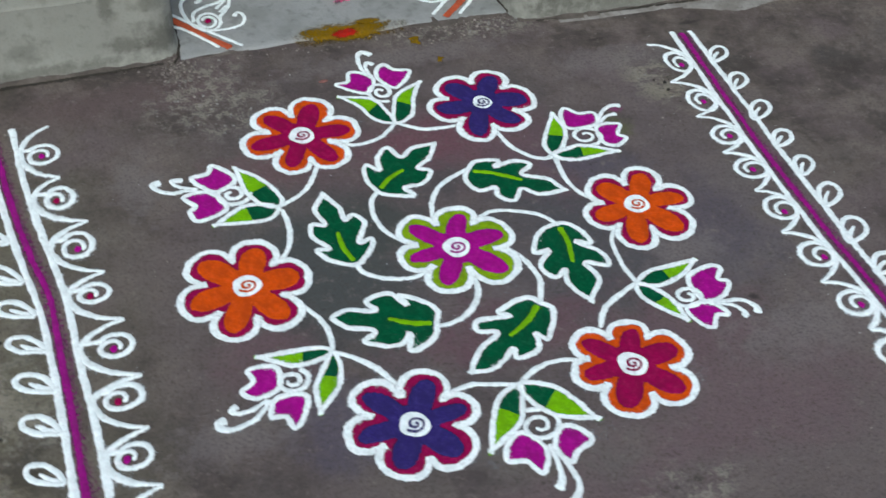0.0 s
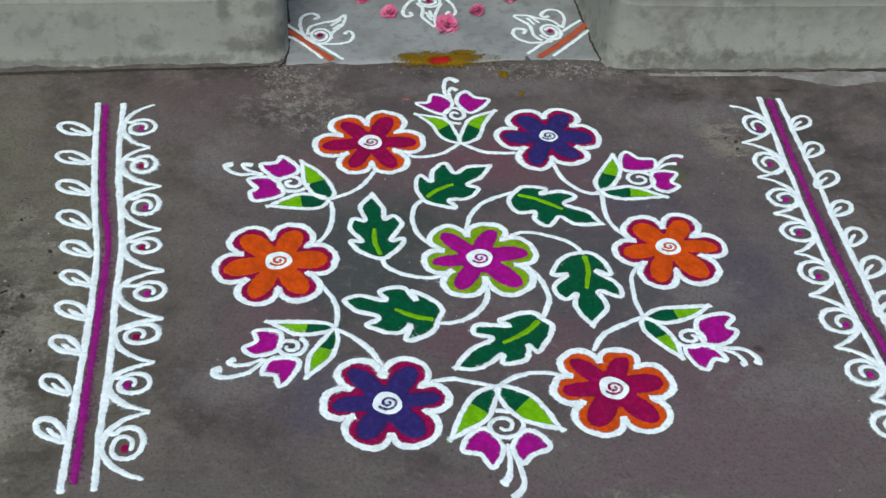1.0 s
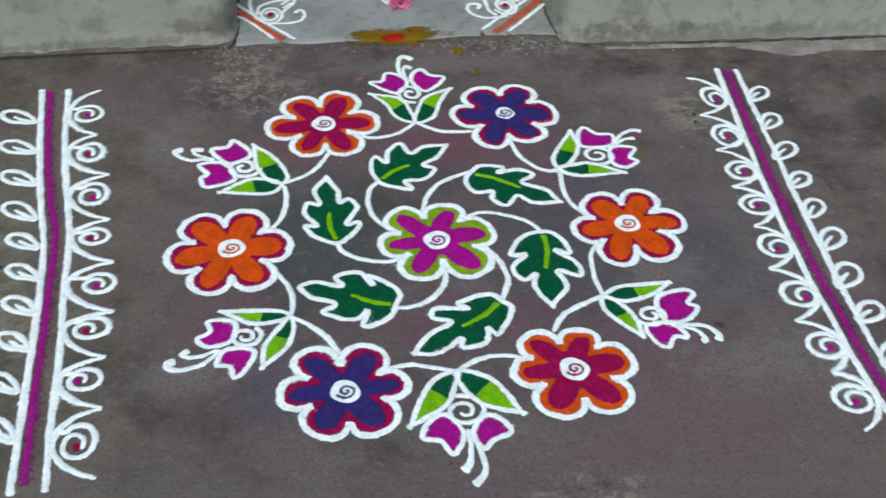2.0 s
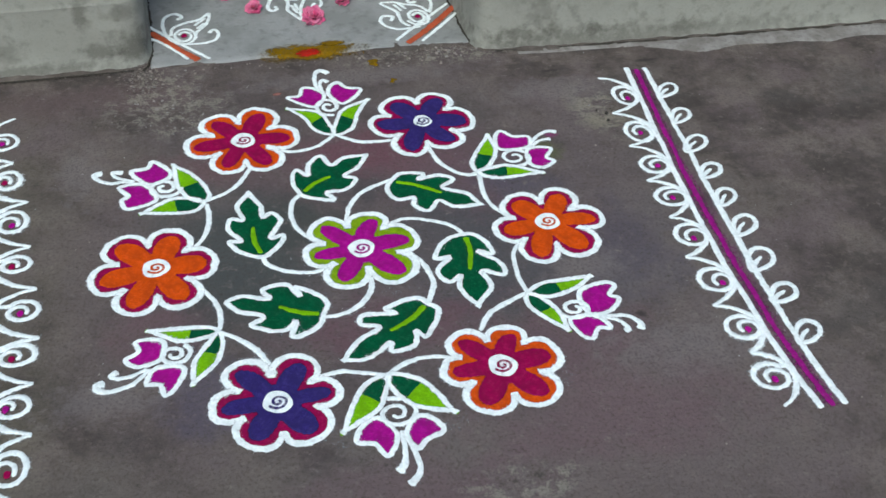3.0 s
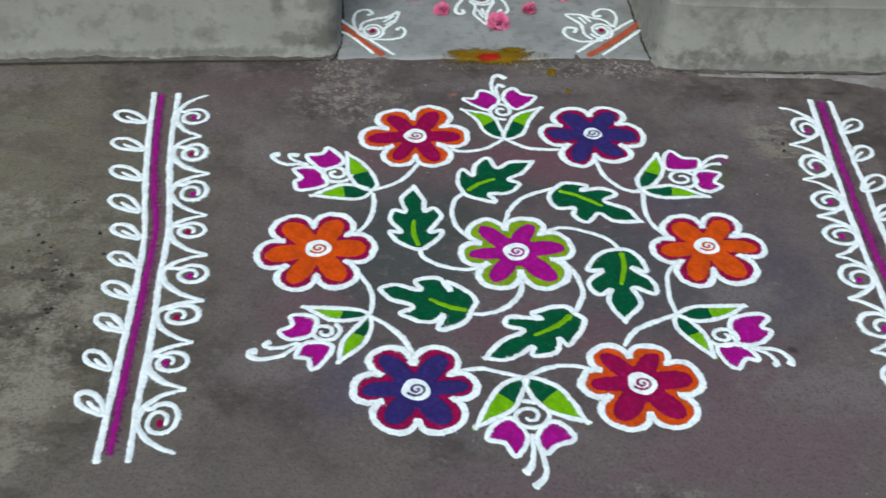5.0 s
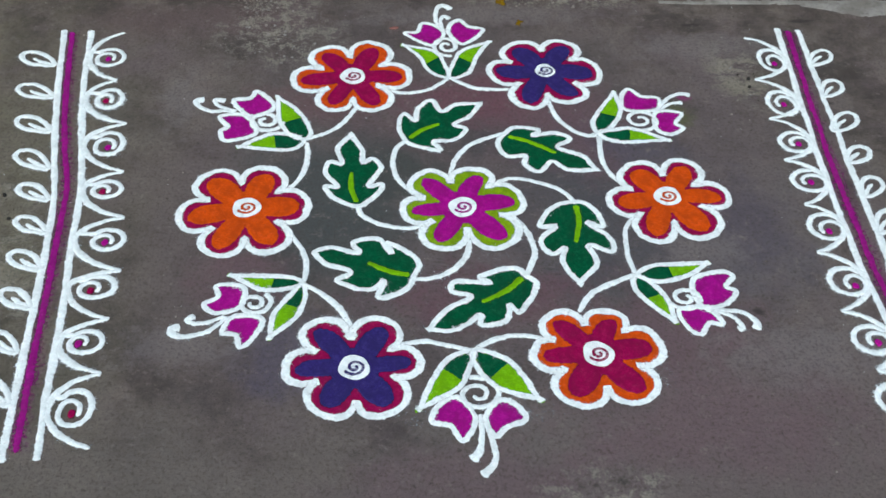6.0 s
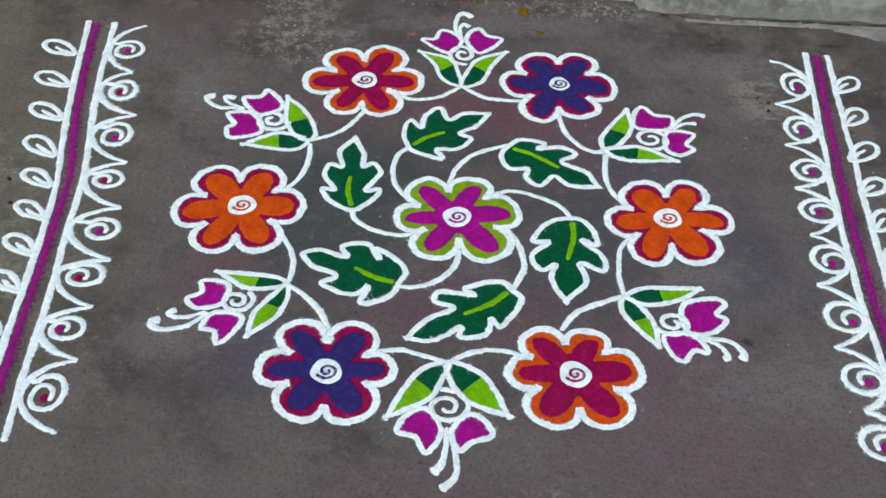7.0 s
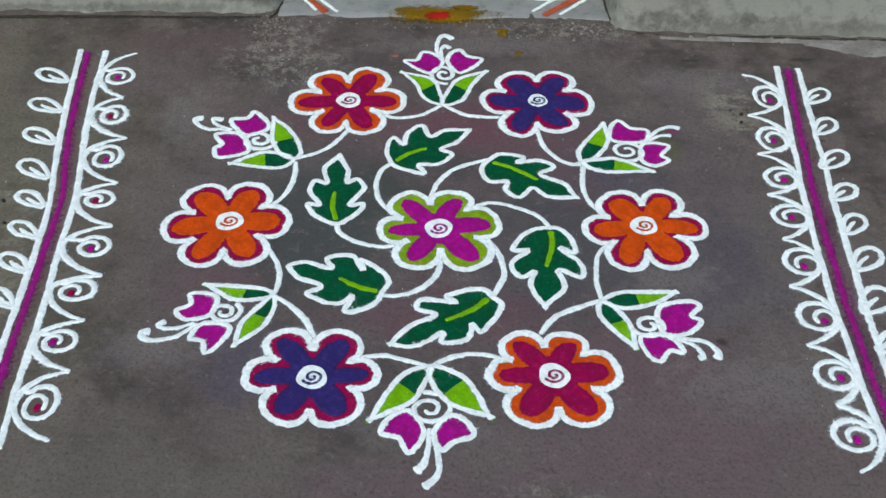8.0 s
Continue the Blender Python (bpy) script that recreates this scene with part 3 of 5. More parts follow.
# ---- the rangoli: flowers of the ring and the middle ----
def flower(x, y, petals, fill, edge, label, line=0.0142, band=0.0096, heart=0.030, start=200, slim=1.2):
    """petals: direction in degrees and length of each of the six petals, then of the notch after it, as drawn by hand."""
    k = len(petals)
    outer = []
    for i, (a, r, after, nb) in enumerate(petals):
        _, _, before, na = petals[i - 1]
        before, after = (a - before) % 360, (after - a) % 360
        for j in range(-14, 14):
            d = j / 14
            ang = radians(a + d * (before if d < 0 else after))
            low = 0.95 * (na if d < 0 else nb)
            rr = low + (r - low) * (1 - abs(d) ** 2.4) ** 0.62
            rr += wob(x + rr * math.cos(ang) * 2, y + rr * math.sin(ang) * 2, 30, 0.0022)
            outer.append(Vector((rr * math.cos(ang), rr * math.sin(ang))))
    ob = thing("rangoli_flower", x, y, label=label, category="rangoli flower", group="rangoli flowers")
    # white outline, coloured edge band, then the six filled petals
    part("edge_band", (*bed(inset(outer, line / 2 - 0.003), 0.0008, 0.4), edge), ob, "coloured inner edging of powder")
    inner = []
    for i, (a, r, after, nb) in enumerate(petals):
        _, _, before, na = petals[i - 1]
        before, after = (a - before) % 360, (after - a) % 360
        for j in range(-14, 14):
            d = j / 14
            ang = radians(a + d * (before if d < 0 else after))
            low = 0.57 * (na if d < 0 else nb)
            rr = low + (r - line / 2 - band - low) * (1 - abs(d) ** 2.1) ** (1.5 * slim)
            rr += wob(x + rr * math.cos(ang) * 3, y + rr * math.sin(ang) * 3, 40, 0.0028)
            inner.append(Vector((rr * math.cos(ang), rr * math.sin(ang))))
    for i in range(k):
        arc = [inner[q % len(inner)] for q in range(28 * i - 1, 28 * i + 30)]
        wedge = [-0.12 * arc[len(arc) // 2]] + arc
        part("petal", (*bed(wedge, 0.0005 + 0.00006 * i, 0.9, 0.0013, (0, 0)), fill), ob)
    core = 0.60 * sum(q[3] for q in petals) / k
    part("core", (*bed([Vector((core * math.cos(t), core * math.sin(t))) for t in [2 * math.pi * i / 36 for i in range(36)]], 0.0009, 0.9, 0.0013, (0, 0)), fill), ob)
    part("outline", (*stroke(outer, line, 0.0038, True, ox=x, oy=y, lift=0.0021), WHITE), ob, "white powder outline")
    disc = [Vector((heart * (1 + 0.06 * math.sin(3 * t + x * 40)) * math.cos(t), heart * (1 + 0.06 * math.sin(2 * t + y * 40)) * math.sin(t))) for t in [2 * math.pi * i / 40 for i in range(40)]]
    heart_ob = part("heart", (*bed(disc, 0.0027), WHITE), ob, "white powder centre")
    ridge, skin = stroke(coil(0.001, 0, 0.0190, 0.002, 1.7, start, 0.9), 0.0042, 0.0010, base=0.0025, ragged=0.9, dust=0.0, lift=0.0028)
    part("spiral", ([(*v[:3], min(v[3], 0.72)) for v in ridge], skin, fill), heart_ob, "thin spiral scratched in the centre")
    return ob


flower(-0.002, -0.005, [(62, 0.118, 103, 0.078), (131, 0.129, 159, 0.083), (-176, 0.120, -150, 0.075), (-123, 0.126, -87, 0.061), (-51, 0.134, -18, 0.079), (6, 0.124, 45, 0.083)], MAGENTA, OLIVE, "magenta and olive powder flower in the middle of the rangoli", band=0.0093, slim=1.45)
flower(-0.429, 0.010, [(67, 0.121, 99, 0.074), (131, 0.129, 162, 0.080), (-167, 0.131, -140, 0.084), (-116, 0.137, -90, 0.087), (-62, 0.132, -34, 0.075), (1, 0.121, 35, 0.075)], ORANGE, CRIMSON, "orange powder flower with crimson edging and white outline", slim=0.85)
flower(0.420, 0.010, [(56, 0.122, 86, 0.064), (125, 0.113, 161, 0.075), (-171, 0.123, -144, 0.082), (-113, 0.137, -93, 0.077), (-61, 0.131, -26, 0.072), (-5, 0.126, 26, 0.073)], ORANGE, CRIMSON, "orange powder flower with crimson edging and white outline", band=0.0088, slim=0.90)
flower(-0.208, 0.426, [(64, 0.136, 94, 0.074), (126, 0.126, 156, 0.077), (-174, 0.134, -144, 0.072), (-117, 0.129, -92, 0.082), (-65, 0.131, -33, 0.067), (-2, 0.128, 30, 0.074)], CRIMSON, ORANGE, "crimson powder flower with orange edging and white outline", slim=1.45)
flower(0.202, -0.386, [(61, 0.104, 100, 0.071), (131, 0.118, 155, 0.083), (-180, 0.115, -155, 0.073), (-124, 0.122, -88, 0.075), (-52, 0.123, -23, 0.074), (6, 0.118, 41, 0.077)], CRIMSON, ORANGE, "crimson powder flower with orange edging and white outline", band=0.0096)
flower(0.231, 0.435, [(55, 0.126, 88, 0.077), (124, 0.121, 156, 0.083), (177, 0.129, -145, 0.080), (-114, 0.144, -95, 0.087), (-57, 0.125, -38, 0.080), (-8, 0.126, 30, 0.081)], INDIGO, CRIMSON, "indigo powder flower with crimson edging and white outline", heart=0.025, band=0.0084, slim=1.00)
flower(-0.229, -0.394, [(56, 0.119, 93, 0.066), (128, 0.125, 150, 0.077), (-179, 0.118, -157, 0.070), (-123, 0.111, -89, 0.075), (-55, 0.116, -19, 0.074), (4, 0.116, 29, 0.077)], INDIGO, CRIMSON, "indigo powder flower with crimson edging and white outline", heart=0.029, band=0.0084)


# ---- leaves round the middle flower ----


def local(ax, ay, bx, by):
    """Maps (along, aside) of the way from a to b, in its lengths, to offsets from a."""
    u = Vector((bx - ax, by - ay))
    w = Vector((-u.y, u.x))
    return lambda p: u * p[0] + w * p[1]


def leaf(ax, ay, bx, by, left, right, vein):
    """A lobed leaf from its stalk a to its tip b; left, right: turns of either rim; vein: where the midrib ends."""
    to = local(ax, ay, bx, by)
    outline = [to(q) for q in flow([(0, 0)] + right + [(1, 0), (1, 0)] + left[::-1], 7, True)]
    outline = even([q + Vector((wob(q.x + ax, q.y + ay, 25, 0.003), wob(q.y + ay, q.x + ax, 25, 0.003))) for q in outline], 0.004, True)
    ob = thing("rangoli_leaf", ax, ay, label="dark green powder leaf with white outline and lime vein", category="rangoli leaf", group="rangoli leaves")
    part("blade", (*bed(inset(outline, 0.001), 0.0010, 0.4), GREEN), ob)
    part("outline", (*stroke(outline, 0.0112, 0.0036, True, ox=ax, oy=ay, lift=0.0013), WHITE), ob, "white powder outline")
    line = [to(q) for q in flow([(0.05, 0.0), (vein[0] * 0.5, vein[1] * 0.5 + 0.03), vein], 8)]
    part("vein", (*stroke(line, 0.0110, 0.0026, taper=(1.0, 0.6), ragged=0.8, base=0.0009, dust=0.15, lift=0.0012), LIME), ob, "lime powder vein")
    return ob


leaf(-0.103, 0.202, 0.067, 0.318, [(0.09, 0.23), (0.26, 0.35), (0.27, 0.19), (0.43, 0.33), (0.63, 0.35), (0.59, 0.15), (0.8, 0.15)],
     [(0.04, -0.15), (0.2, -0.33), (0.22, -0.19), (0.41, -0.29), (0.61, -0.24), (0.57, -0.09), (0.77, -0.1)], (0.45, -0.0))
leaf(0.107, 0.213, 0.287, 0.096, [(0.05, 0.16), (0.28, 0.26), (0.25, 0.14), (0.41, 0.29), (0.6, 0.3), (0.54, 0.11), (0.81, 0.12)],
     [(0.03, -0.17), (0.18, -0.27), (0.32, -0.17), (0.37, -0.29), (0.54, -0.31), (0.58, -0.11), (0.77, -0.14)], (0.57, 0.02))
leaf(-0.211, 0.006, -0.216, 0.224, [(0.09, 0.19), (0.27, 0.28), (0.27, 0.16), (0.46, 0.27), (0.62, 0.23), (0.59, 0.12), (0.81, 0.14)],
     [(0.1, -0.16), (0.28, -0.25), (0.26, -0.11), (0.49, -0.25), (0.64, -0.18), (0.59, -0.08), (0.78, -0.08)], (0.46, 0.03))
leaf(-0.110, -0.186, -0.298, -0.116, [(0.03, 0.18), (0.24, 0.36), (0.26, 0.15), (0.35, 0.29), (0.67, 0.29), (0.58, 0.14), (0.84, 0.11)],
     [(0.03, -0.2), (0.37, -0.34), (0.3, -0.21), (0.47, -0.35), (0.69, -0.24), (0.59, -0.12), (0.87, -0.11)], (0.47, -0.03))
leaf(0.101, -0.192, -0.092, -0.314, [(0.02, 0.15), (0.31, 0.28), (0.32, 0.16), (0.45, 0.28), (0.64, 0.2), (0.58, 0.11), (0.84, 0.13)],
     [(0.05, -0.13), (0.33, -0.21), (0.3, -0.1), (0.52, -0.27), (0.62, -0.21), (0.52, -0.08), (0.77, -0.08)], (0.49, 0.02))
leaf(0.228, 0.002, 0.200, -0.215, [(0.05, 0.14), (0.3, 0.25), (0.27, 0.09), (0.43, 0.28), (0.62, 0.3), (0.55, 0.09), (0.77, 0.15)],
     [(0.09, -0.21), (0.35, -0.34), (0.34, -0.19), (0.53, -0.33), (0.69, -0.23), (0.6, -0.11), (0.8, -0.14)], (0.53, -0.02))


# ---- buds on the ring ----
def anticlockwise(shape):
    return shape if sum(p.x * q.y - p.y * q.x for p, q in zip(shape, shape[1:] + shape[:1])) > 0 else shape[::-1]


def foot_of(shape, tip, share):
    """The part of a closed shape that lies nearer to the origin than a share of the way to its tip."""
    way = tip.normalized()
    far = tip.length * share
    out = []
    for p, q in zip(shape, shape[1:] + shape[:1]):
        dp, dq = p.dot(way) - far, q.dot(way) - far
        if dp <= 0:
            out.append(p)
        if (dp < 0) != (dq < 0):
            out.append(p.lerp(q, dp / (dp - dq)))
    return out


def bud(ax, ay, bx, by, sepals, petals, ring, threads, lean=1, share=0.47):
    """A lotus bud from its joint a to its petals' end b: two sepals, two petals, a coil, two curled threads; ring: the coil's centre and half widths."""
    to = local(ax, ay, bx, by)
    ob = thing("rangoli_bud", ax, ay, label="magenta powder lotus bud with green sepals and white outline", category="rangoli bud", group="rangoli buds")
    for rim in petals:
        shape = anticlockwise(even(flow([to(q) for q in rim], 6, True), 0.004, True))
        part("petal", (*bed(inset(shape, 0.001), 0.0010, 0.4), MAGENTA), ob, "magenta powder petal")
        part("petal_outline", (*stroke(shape, 0.0104, 0.0036, True, ox=ax, oy=ay, lift=0.0013), WHITE), ob, "white powder outline")
    for rim in sepals:
        tip = to(rim[2])
        shape = anticlockwise(even(flow([to(q) for q in [(0.0, 0.0)] + rim[:3] + rim[2:]], 6, True), 0.004, True))
        sep = part("sepal", (*bed(inset(shape, 0.003), 0.0009, 0.4), LIME), ob, "lime powder sepal with a green foot")
        part("sepal_foot", (*bed(foot_of(inset(shape, 0.004), tip, share), 0.0016, 1.6), GREEN), sep, "dark green powder at the foot of the sepal")
        part("sepal_outline", (*stroke(shape, 0.0098, 0.0036, True, ox=ax, oy=ay, lift=0.0018), WHITE), ob, "white powder outline")
    cx, cy, rx, ry = ring
    way = math.degrees(math.atan2(by - ay, bx - ax))
    part("coil", (*stroke(coil(cx, cy, rx * 1.36, rx * 0.22, 1.75 * lean, way + 200, ry / rx), 0.0100, 0.0032, taper=(1.0, 0.8), ox=ax, oy=ay), WHITE), ob, "white powder spiral")
    for rim, w in zip(threads, (0.0105, 0.0092)):
        part("thread", (*stroke([to(q) for q in flow(rim, 8)], w, 0.0032, taper=(0.8, 1.8), ox=ax, oy=ay), WHITE), ob, "curled white powder thread")
    return ob


bud(0.008, 0.415, 0.017, 0.626,
    ([(0.1, 0.2), (0.36, 0.3), (0.57, 0.47), (0.47, 0.14), (0.24, 0.04)],
     [(0.08, -0.21), (0.4, -0.33), (0.65, -0.47), (0.49, -0.17), (0.26, -0.06)]),
    ([(0.58, 0.17), (0.8, 0.46), (0.83, 0.32), (0.99, 0.27), (0.97, 0.13), (0.8, 0.02)],
     [(0.61, -0.19), (0.88, -0.43), (0.95, -0.26), (1.07, -0.17), (1.01, -0.08), (0.82, -0.03)]),
    (0.005, 0.121, 0.025, 0.029),
    ([(0.84, 0.04), (1.06, 0.1), (1.29, 0.08), (1.36, -0.0), (1.28, -0.08)],
     [(0.86, 0.02), (1.03, 0.05), (1.15, 0.01), (1.09, -0.06)]), -1)
bud(0.315, 0.214, 0.488, 0.286,
    ([(0.03, 0.17), (0.27, 0.36), (0.57, 0.54), (0.46, 0.23), (0.21, 0.03)],
     [(0.04, -0.16), (0.22, -0.29), (0.65, -0.44), (0.41, -0.11), (0.17, -0.03)]),
    ([(0.53, 0.21), (0.59, 0.41), (0.77, 0.54), (0.84, 0.35), (1.01, 0.24), (0.86, 0.06)],
     [(0.66, -0.22), (0.75, -0.38), (0.95, -0.35), (0.92, -0.23), (1.1, -0.11), (0.83, 0.03)]),
    (0.101, 0.040, 0.032, 0.028),
    ([(0.91, 0.08), (1.12, 0.19), (1.3, 0.2), (1.4, 0.12)],
     [(0.92, 0.05), (1.09, 0.09), (1.23, 0.04)]), 1)
bud(-0.019, -0.368, -0.028, -0.548,
    ([(0.04, 0.21), (0.19, 0.4), (0.57, 0.59), (0.46, 0.24), (0.23, 0.04)],
     [(0.1, -0.25), (0.34, -0.4), (0.67, -0.53), (0.46, -0.18), (0.24, -0.06)]),
    ([(0.59, 0.2), (0.63, 0.36), (0.8, 0.45), (0.89, 0.27), (0.99, 0.15), (0.79, 0.07)],
     [(0.55, -0.18), (0.65, -0.36), (0.83, -0.43), (0.87, -0.26), (1.04, -0.15), (0.79, -0.02)]),
    (-0.002, -0.093, 0.031, 0.027),
    ([(0.74, 0.03), (0.98, 0.03), (1.16, -0.01), (1.24, -0.08)],
     [(0.74, 0.06), (0.98, 0.11), (1.2, 0.14), (1.32, 0.09), (1.4, 0.0)]), -1, 0.42)
bud(-0.318, -0.195, -0.460, -0.288,
    ([(0.09, 0.18), (0.32, 0.36), (0.68, 0.43), (0.49, 0.19), (0.18, 0.06)],
     [(0.04, -0.13), (0.26, -0.32), (0.56, -0.55), (0.42, -0.2), (0.19, -0.04)]),
    ([(0.62, 0.18), (0.87, 0.35), (1.01, 0.36), (0.95, 0.2), (1.05, 0.08), (0.83, -0.03)],
     [(0.54, -0.33), (0.77, -0.52), (0.83, -0.37), (1.01, -0.36), (0.98, -0.19), (0.72, -0.11)]),
    (-0.088, -0.044, 0.024, 0.021),
    ([(0.89, -0.07), (1.13, -0.02), (1.34, -0.07), (1.46, -0.16), (1.45, -0.26), (1.36, -0.23)],
     [(0.91, -0.09), (1.08, -0.12), (1.22, -0.19), (1.26, -0.28), (1.16, -0.28)]), -1, 0.42)
bud(-0.316, 0.211, -0.480, 0.294,
    ([(0.04, 0.2), (0.26, 0.31), (0.6, 0.41), (0.41, 0.09), (0.19, -0.01)],
     [(0.01, -0.17), (0.3, -0.43), (0.63, -0.55), (0.42, -0.19), (0.19, -0.01)]),
    ([(0.55, 0.12), (0.79, 0.39), (0.94, 0.27), (0.91, 0.16), (1.08, 0.04), (0.83, -0.1)],
     [(0.77, -0.11), (1.08, -0.28), (0.92, -0.41), (0.91, -0.56), (0.63, -0.43), (0.6, -0.3)]),
    (-0.082, 0.066, 0.029, 0.027),
    ([(0.95, -0.1), (1.1, -0.07), (1.22, -0.0), (1.39, -0.02), (1.47, -0.1), (1.39, -0.15)],
     [(0.95, -0.13), (1.08, -0.12), (1.23, -0.14), (1.28, -0.21), (1.16, -0.24)]), -1)
bud(0.311, -0.202, 0.469, -0.295,
    ([(0.1, 0.2), (0.3, 0.33), (0.6, 0.51), (0.48, 0.25), (0.24, 0.02)],
     [(0.02, -0.16), (0.2, -0.29), (0.54, -0.42), (0.42, -0.21), (0.21, -0.05)]),
    ([(0.54, 0.22), (0.77, 0.46), (0.9, 0.45), (0.87, 0.28), (0.99, 0.26), (0.92, 0.02), (0.71, -0.09)],
     [(0.53, -0.26), (0.7, -0.45), (0.83, -0.45), (0.85, -0.28), (0.98, -0.23), (0.89, -0.14), (0.73, -0.11)]),
    (0.080, -0.061, 0.027, 0.023),
    ([(0.79, -0.12), (1.01, -0.01), (1.17, 0.01), (1.28, -0.05), (1.29, -0.14)],
     [(0.79, -0.12), (0.95, -0.08), (1.07, -0.09), (1.16, -0.17), (1.13, -0.22)]), 1)


# ---- stems ----
def stem(points, width=0.0108, label="curved white powder line joining the rangoli flowers"):
    x, y = points[0]
    ob = single("curved_line", (*stroke([(a - x, b - y) for a, b in flow(points, 10)], width, 0.0032, taper=(0.9, 0.9), ox=x, oy=y), WHITE),
                label=label, category="rangoli line", group="rangoli lines")
    ob.location = (x, y, 0)
    return ob


for way in ([(-0.202, 0.317), (-0.237, 0.261), (-0.271, 0.232), (-0.314, 0.212)],
            [(-0.311, 0.204), (-0.310, 0.149), (-0.323, 0.096), (-0.350, 0.057)],
            [(-0.343, -0.065), (-0.318, -0.113), (-0.311, -0.152), (-0.318, -0.195)],
            [(-0.318, -0.195), (-0.276, -0.229), (-0.247, -0.266), (-0.230, -0.313)],
            [(-0.153, -0.348), (-0.102, -0.342), (-0.079, -0.348), (-0.019, -0.368)],
            [(-0.019, -0.368), (0.021, -0.344), (0.064, -0.337), (0.117, -0.347)],
            [(0.185, -0.288), (0.218, -0.243), (0.286, -0.209), (0.311, -0.202)],
            [(0.311, -0.202), (0.306, -0.174), (0.305, -0.141), (0.316, -0.077), (0.340, -0.046)],
            [(0.339, 0.043), (0.314, 0.087), (0.307, 0.135), (0.315, 0.210)],
            [(0.315, 0.214), (0.295, 0.205), (0.263, 0.220), (0.234, 0.263), (0.224, 0.310), (0.223, 0.328)],
            [(0.151, 0.369), (0.097, 0.371), (0.056, 0.380), (0.008, 0.415)],
            [(0.008, 0.415), (-0.036, 0.377), (-0.078, 0.364), (-0.111, 0.366), (-0.144, 0.382)]):
    stem(way)
for way in ([(-0.103, 0.202), (-0.124, 0.177), (-0.134, 0.135), (-0.126, 0.082), (-0.090, 0.031)],
            [(-0.022, 0.076), (-0.003, 0.138), (0.037, 0.187), (0.108, 0.218)],
            [(0.059, 0.056), (0.108, 0.076), (0.161, 0.061), (0.204, 0.036), (0.228, -0.005)],
            [(0.094, -0.030), (0.119, -0.084), (0.124, -0.139), (0.101, -0.192)],
            [(0.003, -0.071), (-0.006, -0.135), (-0.044, -0.178), (-0.085, -0.193), (-0.114, -0.190)],
            [(-0.211, 0.003), (-0.199, -0.024), (-0.161, -0.049), (-0.107, -0.059), (-0.069, -0.041)]):
    stem(way, 0.0112, "curved white powder line from the middle flower to its leaf")


# ---- the two borders ----
def line_at(points, y):
    """Where a border's line, given as (x, y) from far to near, stands at y."""
    for (x0, y0), (x1, y1) in zip(points, points[1:]):
        if y >= y1:
            return x0 + (x1 - x0) * (y - y0) / (y1 - y0)
    return points[-1][0]


